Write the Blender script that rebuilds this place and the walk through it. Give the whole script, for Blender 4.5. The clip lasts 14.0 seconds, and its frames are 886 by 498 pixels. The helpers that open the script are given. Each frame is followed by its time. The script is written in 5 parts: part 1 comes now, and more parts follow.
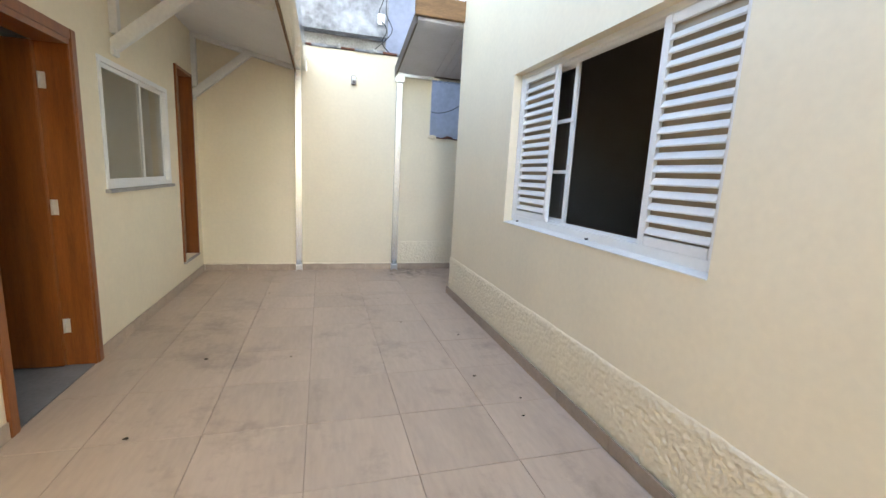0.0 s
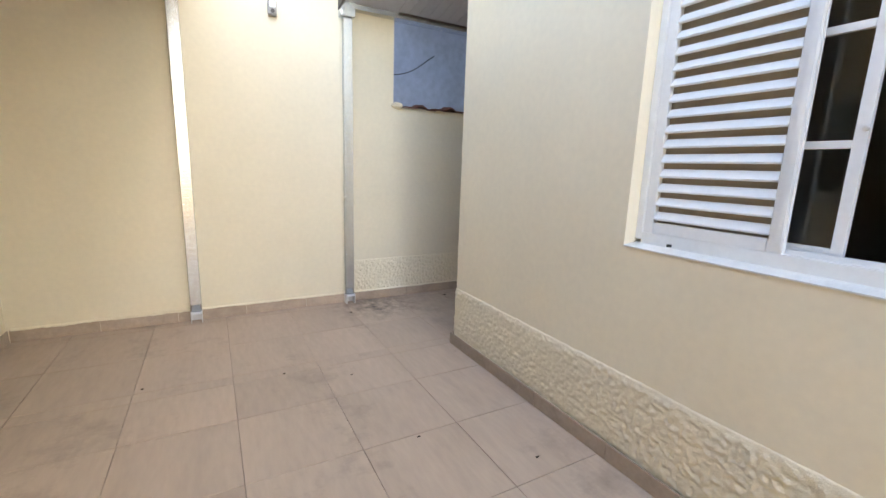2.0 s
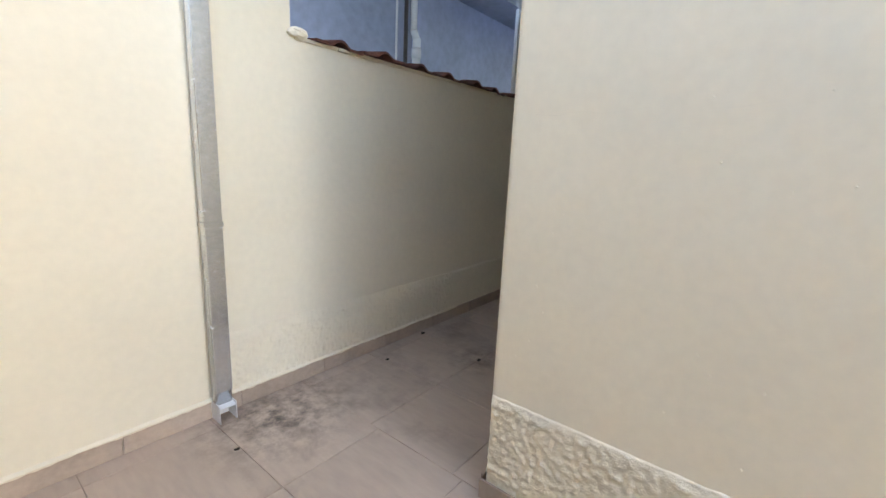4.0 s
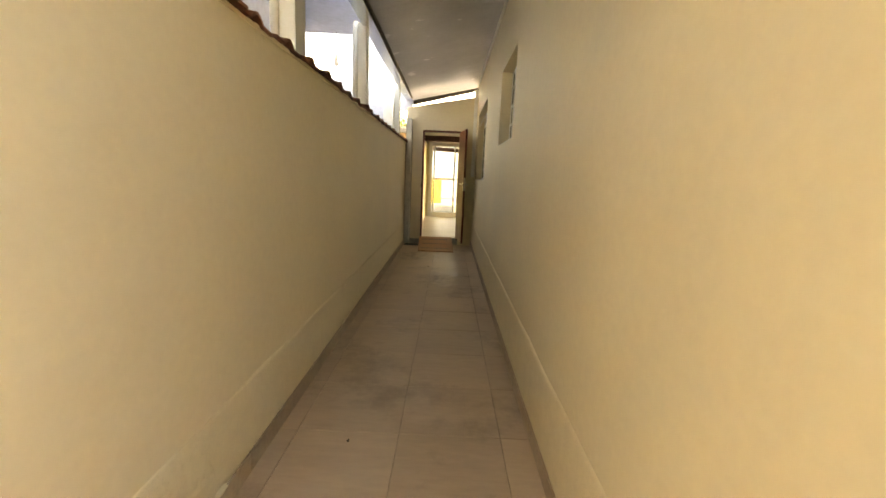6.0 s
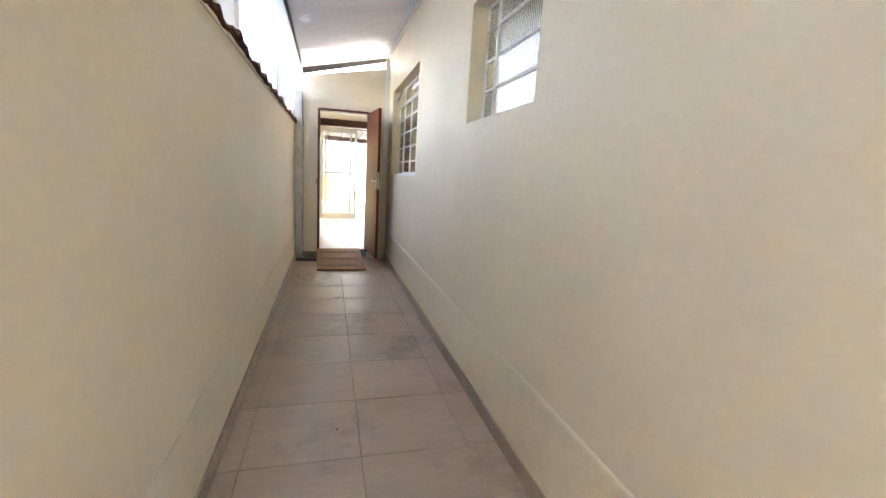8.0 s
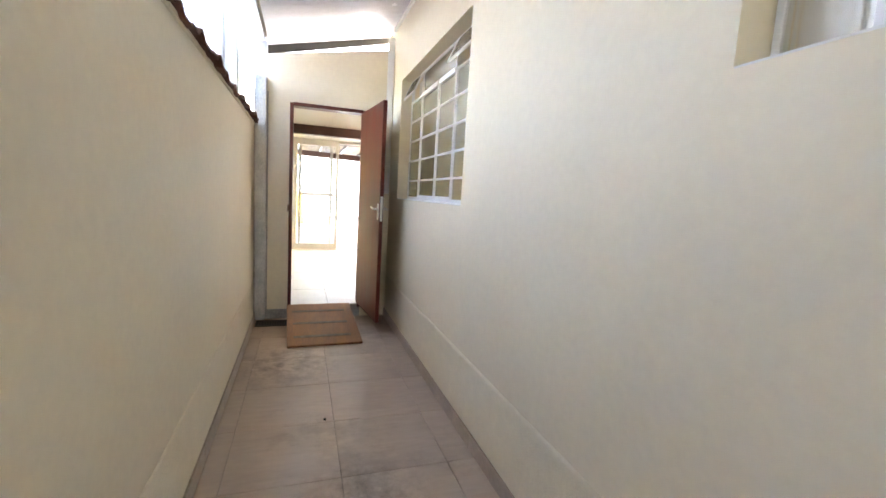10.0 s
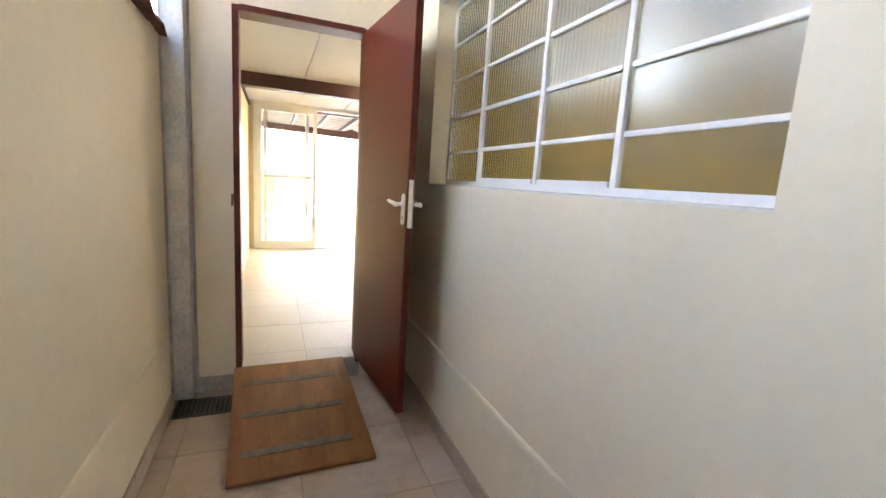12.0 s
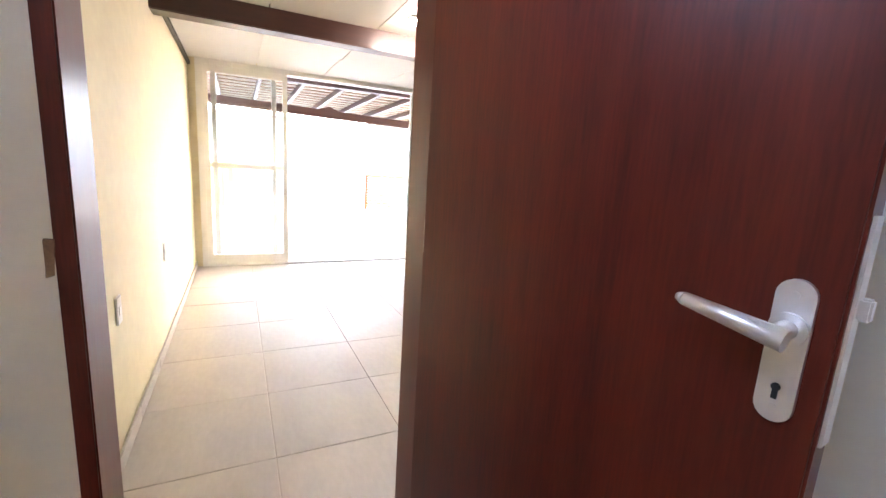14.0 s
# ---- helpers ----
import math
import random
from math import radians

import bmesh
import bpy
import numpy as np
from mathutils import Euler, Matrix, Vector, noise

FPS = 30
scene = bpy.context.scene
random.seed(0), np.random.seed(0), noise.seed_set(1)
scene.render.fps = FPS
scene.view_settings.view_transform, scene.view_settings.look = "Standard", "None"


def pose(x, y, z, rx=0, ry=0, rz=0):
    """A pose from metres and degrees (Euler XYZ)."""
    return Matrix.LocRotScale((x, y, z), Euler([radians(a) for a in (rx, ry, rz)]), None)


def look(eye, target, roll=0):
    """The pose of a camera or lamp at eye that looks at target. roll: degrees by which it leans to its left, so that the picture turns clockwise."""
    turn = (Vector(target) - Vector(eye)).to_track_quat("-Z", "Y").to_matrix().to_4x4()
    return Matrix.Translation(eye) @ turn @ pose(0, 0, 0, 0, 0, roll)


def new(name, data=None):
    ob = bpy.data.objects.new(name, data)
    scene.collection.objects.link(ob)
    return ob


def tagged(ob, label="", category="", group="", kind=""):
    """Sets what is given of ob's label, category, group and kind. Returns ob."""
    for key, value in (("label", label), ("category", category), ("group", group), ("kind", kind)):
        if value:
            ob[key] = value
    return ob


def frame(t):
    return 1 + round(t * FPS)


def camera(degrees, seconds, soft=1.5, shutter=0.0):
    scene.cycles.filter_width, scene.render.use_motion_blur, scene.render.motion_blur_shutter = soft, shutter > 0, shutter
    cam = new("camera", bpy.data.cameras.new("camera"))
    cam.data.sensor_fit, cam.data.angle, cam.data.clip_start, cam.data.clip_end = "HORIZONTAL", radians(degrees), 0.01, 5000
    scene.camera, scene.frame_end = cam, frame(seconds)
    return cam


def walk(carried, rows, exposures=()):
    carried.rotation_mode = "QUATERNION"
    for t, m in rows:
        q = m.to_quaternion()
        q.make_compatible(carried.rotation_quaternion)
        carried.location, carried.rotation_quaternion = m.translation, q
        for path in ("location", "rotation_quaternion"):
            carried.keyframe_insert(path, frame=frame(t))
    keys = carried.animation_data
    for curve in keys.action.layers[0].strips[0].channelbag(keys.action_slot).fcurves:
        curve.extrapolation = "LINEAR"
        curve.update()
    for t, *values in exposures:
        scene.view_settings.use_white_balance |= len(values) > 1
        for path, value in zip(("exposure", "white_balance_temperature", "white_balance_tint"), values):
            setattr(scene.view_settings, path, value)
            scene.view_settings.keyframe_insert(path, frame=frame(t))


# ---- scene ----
cam = camera(92.7, 14.0)
PATH = [
    (0, (-1.529, -6.249, 1.431), (-0.976, -4.357, 1.091), 3.0),
    (0.5, (-1.594, -5.654, 1.396), (-1.004, -3.776, 1.043), 2.1),
    (1, (-1.692, -5.128, 1.4), (-0.976, -3.295, 1.043), 1.8),
    (1.5, (-1.716, -4.672, 1.404), (-0.881, -2.893, 1.032), 1.9),
    (2, (-1.655, -4.137, 1.389), (-0.708, -2.416, 1.011), 1.9),
    (2.2, (-1.654, -3.939, 1.383), (-0.643, -2.25, 1.026), 2.0),
    (4.3, (-1.151, -1.891, 1.357), (0.475, -0.807, 0.937), 2.2),
    (4.5, (-1.001, -1.731, 1.381), (0.691, -0.754, 0.955), 1.9),
    (5, (-0.681, -1.33, 1.407), (1.168, -0.688, 1.0), 2.3),
    (5.5, (-0.363, -1.073, 1.383), (1.573, -0.728, 1.015), 2.3),
    (6, (0.059, -0.86, 1.365), (2.029, -0.846, 1.025), 2.4),
    (6.5, (0.427, -0.684, 1.355), (2.385, -0.927, 1.029), 2.7),
    (7, (0.902, -0.646, 1.317), (2.836, -1.033, 0.985), 2.9),
    (7.5, (1.388, -0.538, 1.339), (3.307, -0.997, 1.013), 3.1),
    (7.7, (1.567, -0.49, 1.344), (3.471, -0.995, 0.999), 3.4),
    (9.8, (3.654, -0.482, 1.385), (5.543, -1.057, 1.072), 3.2),
    (10, (3.868, -0.447, 1.373), (5.748, -1.084, 1.129), 3.4),
    (10.5, (4.336, -0.426, 1.385), (6.182, -1.132, 1.078), 3.4),
    (11, (4.866, -0.485, 1.365), (6.714, -1.174, 1.036), 3.3),
    (11.5, (5.332, -0.493, 1.346), (7.142, -1.289, 1.041), 3.9),
    (12, (5.796, -0.539, 1.342), (7.628, -1.279, 1.032), 3.7),
    (12.5, (6.3, -0.578, 1.343), (8.115, -1.333, 0.978), 3.5),
    (13, (6.712, -0.568, 1.358), (8.484, -1.411, 0.971), 3.9),
    (13.5, (7.189, -0.646, 1.352), (8.997, -1.399, 0.946), 3.0),
    (14, (7.556, -0.619, 1.361), (9.322, -1.485, 0.999), 3.5),
]
walk(cam, [(t, look(eye, target, roll)) for t, eye, target, roll in PATH],
     [(0, 3.22, 7250, 9), (1.2, 3.38, 7400, 12), (2.2, 3.36, 7600, 12), (4.5, 3.68, 7300, 12), (5.2, 3.95, 8200, 14), (5.5, 4.3, 9700, 17), (6.0, 5.0, 20500, 15), (6.4, 5.3, 18500, 14), (7.0, 5.8, 8700, 16), (7.5, 6.1, 8400, 16), (10.0, 6.3, 8300, 17), (11.0, 6.25, 8700, 18), (12.5, 6.35, 8700, 17), (13.5, 6.4, 8300, 18), (14.0, 6.35, 7400, 22)])

# ---- world, sun, large lights ----
world = bpy.data.worlds.new("sky")
scene.world = world
world.use_nodes = True
SUN_EL, SUN_AZ = 34.0, 150.0
nt = world.node_tree
sky = nt.nodes.new("ShaderNodeTexSky")
sky.sky_type, sky.sun_disc = "NISHITA", False
sky.sun_elevation, sky.sun_rotation = radians(SUN_EL), radians(SUN_AZ)
sky.air_density, sky.dust_density = 1.0, 1.2
nt.links.new(sky.outputs[0], nt.nodes["Background"].inputs[0])
nt.nodes["Background"].inputs[1].default_value = 0.14
sun = new("sun", bpy.data.lights.new("sun", "SUN"))
sun.data.energy, sun.data.angle, sun.data.color = 1.1, radians(0.5), (1.0, 0.95, 0.86)
_d = Vector((math.sin(radians(SUN_AZ)) * math.cos(radians(SUN_EL)), math.cos(radians(SUN_AZ)) * math.cos(radians(SUN_EL)), math.sin(radians(SUN_EL))))
sun.matrix_world = look(_d * 40, (0, 0, 0))


# ---- materials ----
def mat(name, color, rough=0.6, metal=0.0, vary=0.08, scale=3.0, fine=60.0, bump=0.0, bump_scale=80.0, second=None, spec=0.5, coat=0.0, stretch=(1, 1, 1), per_piece=0.0, dirt=0.0, stains=()):
    m = bpy.data.materials.new(name)
    m.use_nodes = True
    t = m.node_tree
    N, L = t.nodes, t.links
    b = N["Principled BSDF"]
    b.inputs["Roughness"].default_value = rough
    b.inputs["Metallic"].default_value = metal
    b.inputs["Specular IOR Level"].default_value = spec
    b.inputs["Coat Weight"].default_value = coat
    b.inputs["Coat Roughness"].default_value = 0.16
    geo = N.new("ShaderNodeNewGeometry")
    mp = N.new("ShaderNodeMapping")
    mp.inputs["Scale"].default_value = stretch
    L.new(geo.outputs["Position"], mp.inputs[0])
    src = mp.outputs[0]
    if per_piece:
        oi = N.new("ShaderNodeObjectInfo")
        mul = N.new("ShaderNodeVectorMath")
        mul.operation = "SCALE"
        comb = N.new("ShaderNodeCombineXYZ")
        for i in range(3):
            L.new(oi.outputs["Random"], comb.inputs[i])
        L.new(comb.outputs[0], mul.inputs[0])
        mul.inputs["Scale"].default_value = 37.0
        add = N.new("ShaderNodeVectorMath")
        L.new(src, add.inputs[0])
        L.new(mul.outputs[0], add.inputs[1])
        src = add.outputs[0]
    n1 = N.new("ShaderNodeTexNoise")
    n1.inputs["Scale"].default_value, n1.inputs["Detail"].default_value, n1.inputs["Roughness"].default_value = scale, 6, 0.6
    L.new(src, n1.inputs["Vector"])
    n2 = N.new("ShaderNodeTexNoise")
    n2.inputs["Scale"].default_value, n2.inputs["Detail"].default_value = fine, 4
    L.new(src, n2.inputs["Vector"])
    mixf = N.new("ShaderNodeMath")
    mixf.operation = "MULTIPLY_ADD"
    mixf.inputs[1].default_value = 0.35
    L.new(n2.outputs["Fac"], mixf.inputs[0])
    m2 = N.new("ShaderNodeMath")
    m2.operation = "MULTIPLY"
    m2.inputs[1].default_value = 0.65
    L.new(n1.outputs["Fac"], m2.inputs[0])
    L.new(m2.outputs[0], mixf.inputs[2])
    ramp = N.new("ShaderNodeValToRGB")
    c2 = second or tuple(max(0.0, c * (1 - 2.2 * vary)) for c in color)
    ramp.color_ramp.elements[0].position, ramp.color_ramp.elements[0].color = 0.32, (*c2, 1)
    ramp.color_ramp.elements[1].position, ramp.color_ramp.elements[1].color = 0.66, (*[min(1, c * (1 + (0 if second else vary))) for c in color], 1)
    L.new(mixf.outputs[0], ramp.inputs[0])
    out = ramp.outputs[0]
    if per_piece:
        hsv = N.new("ShaderNodeHueSaturation")
        mr = N.new("ShaderNodeMapRange")
        mr.inputs["To Min"].default_value, mr.inputs["To Max"].default_value = 1 - per_piece, 1 + per_piece
        L.new(oi.outputs["Random"], mr.inputs[0])
        L.new(mr.outputs[0], hsv.inputs["Value"])
        L.new(out, hsv.inputs["Color"])
        out = hsv.outputs[0]
    if dirt:
        n4 = N.new("ShaderNodeTexNoise")
        n4.inputs["Scale"].default_value, n4.inputs["Detail"].default_value, n4.inputs["Roughness"].default_value = 1.1, 9, 0.72
        L.new(geo.outputs["Position"], n4.inputs["Vector"])
        r4 = N.new("ShaderNodeMapRange")
        r4.inputs["From Min"].default_value, r4.inputs["From Max"].default_value = 0.53, 0.72
        r4.inputs["To Min"].default_value, r4.inputs["To Max"].default_value = 0.0, dirt
        L.new(n4.outputs["Fac"], r4.inputs[0])
        mx = N.new("ShaderNodeMixRGB")
        mx.inputs[2].default_value = (*[c * 0.3 for c in color], 1)
        L.new(r4.outputs[0], mx.inputs[0])
        L.new(out, mx.inputs[1])
        out = mx.outputs[0]
        for sx, sy, rad, dark in stains:
            sub = N.new("ShaderNodeVectorMath")
            sub.operation = "DISTANCE"
            L.new(geo.outputs["Position"], sub.inputs[0])
            sub.inputs[1].default_value = (sx, sy, 0)
            fall = N.new("ShaderNodeMapRange")
            fall.inputs["From Min"].default_value, fall.inputs["From Max"].default_value = 0.0, rad
            fall.inputs["To Min"].default_value, fall.inputs["To Max"].default_value = 1.0, 0.0
            L.new(sub.outputs["Value"], fall.inputs[0])
            blot = N.new("ShaderNodeTexNoise")
            blot.inputs["Scale"].default_value, blot.inputs["Detail"].default_value, blot.inputs["Roughness"].default_value = 9.0, 8, 0.75
            L.new(geo.outputs["Position"], blot.inputs["Vector"])
            cut = N.new("ShaderNodeMapRange")
            cut.inputs["From Min"].default_value, cut.inputs["From Max"].default_value = 0.42, 0.62
            cut.inputs["To Max"].default_value = dark
            L.new(blot.outputs["Fac"], cut.inputs[0])
            both = N.new("ShaderNodeMath")
            both.operation = "MULTIPLY"
            L.new(fall.outputs[0], both.inputs[0])
            L.new(cut.outputs[0], both.inputs[1])
            ms = N.new("ShaderNodeMixRGB")
            ms.inputs[2].default_value = (0.06, 0.05, 0.042, 1)
            L.new(both.outputs[0], ms.inputs[0])
            L.new(out, ms.inputs[1])
            out = ms.outputs[0]
    L.new(out, b.inputs["Base Color"])
    rr = N.new("ShaderNodeMapRange")
    rr.inputs["To Min"].default_value, rr.inputs["To Max"].default_value = max(0.02, rough - 0.1), min(1, rough + 0.1)
    L.new(n1.outputs["Fac"], rr.inputs[0])
    L.new(rr.outputs[0], b.inputs["Roughness"])
    if bump:
        n3 = N.new("ShaderNodeTexNoise")
        n3.inputs["Scale"].default_value, n3.inputs["Detail"].default_value = bump_scale, 5
        L.new(geo.outputs["Position"], n3.inputs["Vector"])
        bp = N.new("ShaderNodeBump")
        bp.inputs["Strength"].default_value, bp.inputs["Distance"].default_value = min(1.0, bump), 0.004 + 0.003 * (bump >= 1.0)
        L.new(n3.outputs["Fac"], bp.inputs["Height"])
        L.new(bp.outputs[0], b.inputs["Normal"])
    return m


CREAM = (0.785, 0.70, 0.535)
M_CREAM = mat("cream_wall_paint", CREAM, 0.62, vary=0.035, scale=1.3, fine=25, bump=0.07, bump_scale=85)
M_PLINTH = mat("rough_cream_render", (0.795, 0.71, 0.545), 0.8, vary=0.03, scale=9, fine=60, bump=0.8, bump_scale=150)
M_YELLOW = mat("yellow_wall_paint", (0.72, 0.64, 0.45), 0.65, vary=0.05, scale=1.5, fine=20, bump=0.15, bump_scale=120)
M_KITCHEN = mat("mustard_wall_paint", (0.64, 0.50, 0.19), 0.6, vary=0.06, scale=1.5, fine=20)
M_OCHRE = mat("ochre_wall_paint", (0.72, 0.47, 0.10), 0.7, vary=0.06, scale=2, fine=20)
M_WHITEWALL = mat("white_wall_paint", (0.78, 0.78, 0.77), 0.7, vary=0.04, scale=1.2, fine=25, bump=0.15)
# Blue skylight on the passage is put into this render colour.
M_NEIGH = mat("sky_tinted_render", (0.40, 0.44, 0.56), 0.8, vary=0.12, scale=0.9, fine=12, bump=0.2)
M_MOULD = mat("mouldy_render", (0.47, 0.48, 0.51), 0.85, scale=1.9, fine=14, second=(0.10, 0.10, 0.10), bump=0.4, bump_scale=40)
M_TILE = mat("porcelain_floor_tile", (0.485, 0.372, 0.286), 0.48, vary=0.075, scale=3.2, fine=34, bump=0.06, bump_scale=200, per_piece=0.035, stretch=(1, 0.22, 1), dirt=0.6, spec=0.35, stains=((-0.28, -0.22, 0.5, 1.0), (7.25, -0.35, 0.55, 0.7), (1.0, -0.65, 0.25, 0.8), (5.6, -0.75, 0.4, 0.6)))
M_TILE_LIGHT = mat("pale_floor_tile", (0.44, 0.405, 0.37), 0.42, vary=0.06, scale=4.0, fine=45, per_piece=0.06, stretch=(0.4, 1, 1))
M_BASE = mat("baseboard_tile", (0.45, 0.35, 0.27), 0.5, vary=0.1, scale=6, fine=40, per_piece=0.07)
# Copy of M_BASE with a lower colour, used along the house wall.
M_BASE_DARK = mat("darkened_baseboard_tile", (0.35, 0.27, 0.21), 0.5, vary=0.1, scale=6, fine=40, per_piece=0.07)
M_GROUT = mat("grout", (0.22, 0.165, 0.13), 0.9, vary=0.2, scale=8)
M_GROUT_LIGHT = mat("pale_grout", (0.50, 0.44, 0.38), 0.9, vary=0.12, scale=8)
M_CONC = mat("concrete", (0.40, 0.38, 0.35), 0.9, vary=0.18, scale=5, fine=40, bump=0.3)
M_ORANGEWOOD = mat("varnished_orange_wood", (0.29, 0.092, 0.019), 0.32, scale=2.2, fine=30, second=(0.15, 0.038, 0.008), stretch=(9, 9, 0.7), coat=0.25)
M_MAHOGANY = mat("dark_red_varnished_wood", (0.125, 0.017, 0.0075), 0.34, scale=2.0, fine=28, second=(0.05, 0.0075, 0.005), stretch=(8, 8, 0.6), spec=0.28, coat=0.04)
M_BEAM = mat("dark_stained_beam", (0.06, 0.017, 0.012), 0.4, scale=2.0, fine=28, second=(0.03, 0.01, 0.008), stretch=(8, 0.6, 8), coat=0.2)
M_RAWWOOD = mat("weathered_wood", (0.30, 0.17, 0.08), 0.8, scale=3, fine=30, second=(0.13, 0.07, 0.035), stretch=(1, 6, 6), bump=0.4)
M_RAMP = mat("plywood_ramp", (0.29, 0.115, 0.028), 0.40, scale=2.0, fine=22, second=(0.14, 0.047, 0.010), stretch=(1, 7, 7))
M_STRIP = mat("grip_tape", (0.19, 0.145, 0.11), 0.9, vary=0.2, scale=20, fine=200, bump=0.6, bump_scale=400)
M_WHITE = mat("white_painted_metal", (0.80, 0.80, 0.79), 0.35, vary=0.03, scale=5, fine=50)
M_WHITEWOOD = mat("white_painted_timber", (0.74, 0.73, 0.69), 0.5, vary=0.06, scale=4, fine=40, bump=0.1, stretch=(1, 4, 1))
M_SOFFIT = mat("white_lining_boards", (0.72, 0.72, 0.74), 0.45, vary=0.03, scale=3, fine=30)
M_PVC = mat("grey_white_lining", (0.57, 0.59, 0.67), 0.24, vary=0.04, scale=3, fine=30)
M_GALV = mat("galvanised_steel", (0.80, 0.82, 0.83), 0.24, metal=0.9, scale=24, fine=90, second=(0.60, 0.63, 0.65), stretch=(1, 1, 1.8), bump=0.12, bump_scale=70)
M_GALV_OLD = mat("stained_galvanised_steel", (0.60, 0.61, 0.59), 0.42, metal=0.75, scale=7, fine=60, second=(0.30, 0.32, 0.32), stretch=(1, 1, 0.7), bump=0.35, bump_scale=30)
M_ROOFDARK = mat("unseen_roof_dark", (0.12, 0.122, 0.13), 0.9, vary=0.2, scale=3, fine=30, bump=0.3)
M_DARKMETAL = mat("dark_edge_trim", (0.10, 0.085, 0.075), 0.6, metal=0.2, vary=0.2, scale=8)
M_CHROME = mat("satin_chrome", (0.80, 0.78, 0.75), 0.34, metal=0.8, vary=0.03, scale=30)
M_BLACK = mat("plain_black", (0.02, 0.02, 0.02), 0.6, vary=0.1)
M_CLAY = mat("clay_roof_tile", (0.21, 0.075, 0.045), 0.85, scale=10, fine=60, second=(0.08, 0.035, 0.025), bump=0.4, per_piece=0.2)
M_ANNEX = mat("smooth_grey_screed", (0.21, 0.21, 0.22), 0.6, vary=0.12, scale=4, fine=40)
# Darkness of the unlit rooms is put into this plaster colour.
M_DARKROOM = mat("darkened_room_plaster", (0.30, 0.27, 0.23), 0.9, vary=0.05)
M_CEIL = mat("white_ceiling_panel", (0.68, 0.67, 0.64), 0.5, vary=0.02, scale=2)
M_LEAF = mat("leaf_green", (0.09, 0.16, 0.03), 0.5, vary=0.25, scale=6)
M_BARK = mat("bark", (0.22, 0.15, 0.10), 0.9, vary=0.2, scale=12, bump=0.6, bump_scale=40)
M_PATIO = mat("patio_paving", (0.15, 0.138, 0.12), 0.85, vary=0.15, scale=2, fine=20, bump=0.2)
M_PATIOWALL = mat("patio_wall_paint", (0.50, 0.49, 0.46), 0.75, vary=0.06, scale=1.5, fine=25, bump=0.15)
M_EARTH = mat("dusty_paving", (0.20, 0.185, 0.16), 0.85, vary=0.12, scale=2, fine=20)
M_DEBRIS = mat("dry_leaf_litter", (0.05, 0.035, 0.02), 0.9, vary=0.3, scale=30)


def glass_mat(name, color, rough, ior=1.48):
    m = bpy.data.materials.new(name)
    m.use_nodes = True
    N, L = m.node_tree.nodes, m.node_tree.links
    b = N["Principled BSDF"]
    b.inputs["Base Color"].default_value = (*color, 1)
    b.inputs["Roughness"].default_value = rough
    b.inputs["Transmission Weight"].default_value = 1.0
    b.inputs["IOR"].default_value = ior
    return m


M_GLASS = glass_mat("clear_glass", (0.95, 0.97, 0.96), 0.0)
M_RIBGLASS = glass_mat("ribbed_glass", (0.90, 0.92, 0.84), 0.22, 1.46)
M_GLASSY = glass_mat("plain_pane_glass", (0.86, 0.89, 0.78), 0.26, 1.7)


def glow(name, color, strength):
    m = bpy.data.materials.new(name)
    m.use_nodes = True
    b = m.node_tree.nodes["Principled BSDF"]
    b.inputs["Base Color"].default_value = (*color, 1)
    b.inputs["Emission Color"].default_value = (*color, 1)
    b.inputs["Emission Strength"].default_value = strength
    return m


M_TUBE = glow("lit_lamp_diffuser", (1.0, 0.97, 0.92), 4.0)


# ---- mesh helpers ----
def box(bm, x0, x1, y0, y1, z0, z1, bevel=0.0, m=None):
    vs = [bm.verts.new((x, y, z)) for z in (z0, z1) for y in (y0, y1) for x in (x0, x1)]
    fs = [bm.faces.new([vs[i] for i in q]) for q in ((0, 2, 3, 1), (4, 5, 7, 6), (0, 1, 5, 4), (2, 6, 7, 3), (0, 4, 6, 2), (1, 3, 7, 5))]
    if bevel:
        es = list({e for f in fs for e in f.edges})
        r = bmesh.ops.bevel(bm, geom=es, offset=bevel, segments=2, affect="EDGES", clamp_overlap=True)
        vs = list({v for f in r["faces"] for v in f.verts} | {v for v in vs if v.is_valid})
    if m is not None:
        for v in vs:
            v.co = m @ v.co
    return vs


def tube(bm, a, b, r, n=12, r2=None, cap=True):
    a, b = Vector(a), Vector(b)
    d = (b - a)
    q = d.to_track_quat("Z", "Y")
    r2 = r if r2 is None else r2
    rings = []
    for p, rad in ((a, r), (b, r2)):
        rings.append([bm.verts.new(p + q @ Vector((rad * math.cos(2 * math.pi * i / n), rad * math.sin(2 * math.pi * i / n), 0))) for i in range(n)])
    for i in range(n):
        f = bm.faces.new((rings[0][i], rings[0][(i + 1) % n], rings[1][(i + 1) % n], rings[1][i]))
        f.smooth = True
    if cap:
        bm.faces.new(rings[0][::-1])
        bm.faces.new(rings[1])


def prism(bm, outline, axis, c0, c1):
    """An outline of (u, v) pairs swept along an axis: x sweeps (y, z), y sweeps (x, z), z sweeps (x, y)."""
    def at(c, u, v):
        return {"x": (c, u, v), "y": (u, c, v), "z": (u, v, c)}[axis]
    a = [bm.verts.new(at(c0, *p)) for p in outline]
    b = [bm.verts.new(at(c1, *p)) for p in outline]
    n = len(outline)
    bm.faces.new(a)
    bm.faces.new(b[::-1])
    for i in range(n):
        bm.faces.new((a[i], b[i], b[(i + 1) % n], a[(i + 1) % n]))


def mesh_ob(name, bm, material):
    bmesh.ops.recalc_face_normals(bm, faces=bm.faces[:])
    me = bpy.data.meshes.new(name)
    bm.to_mesh(me)
    bm.free()
    me.materials.append(material)
    return new(name, me)


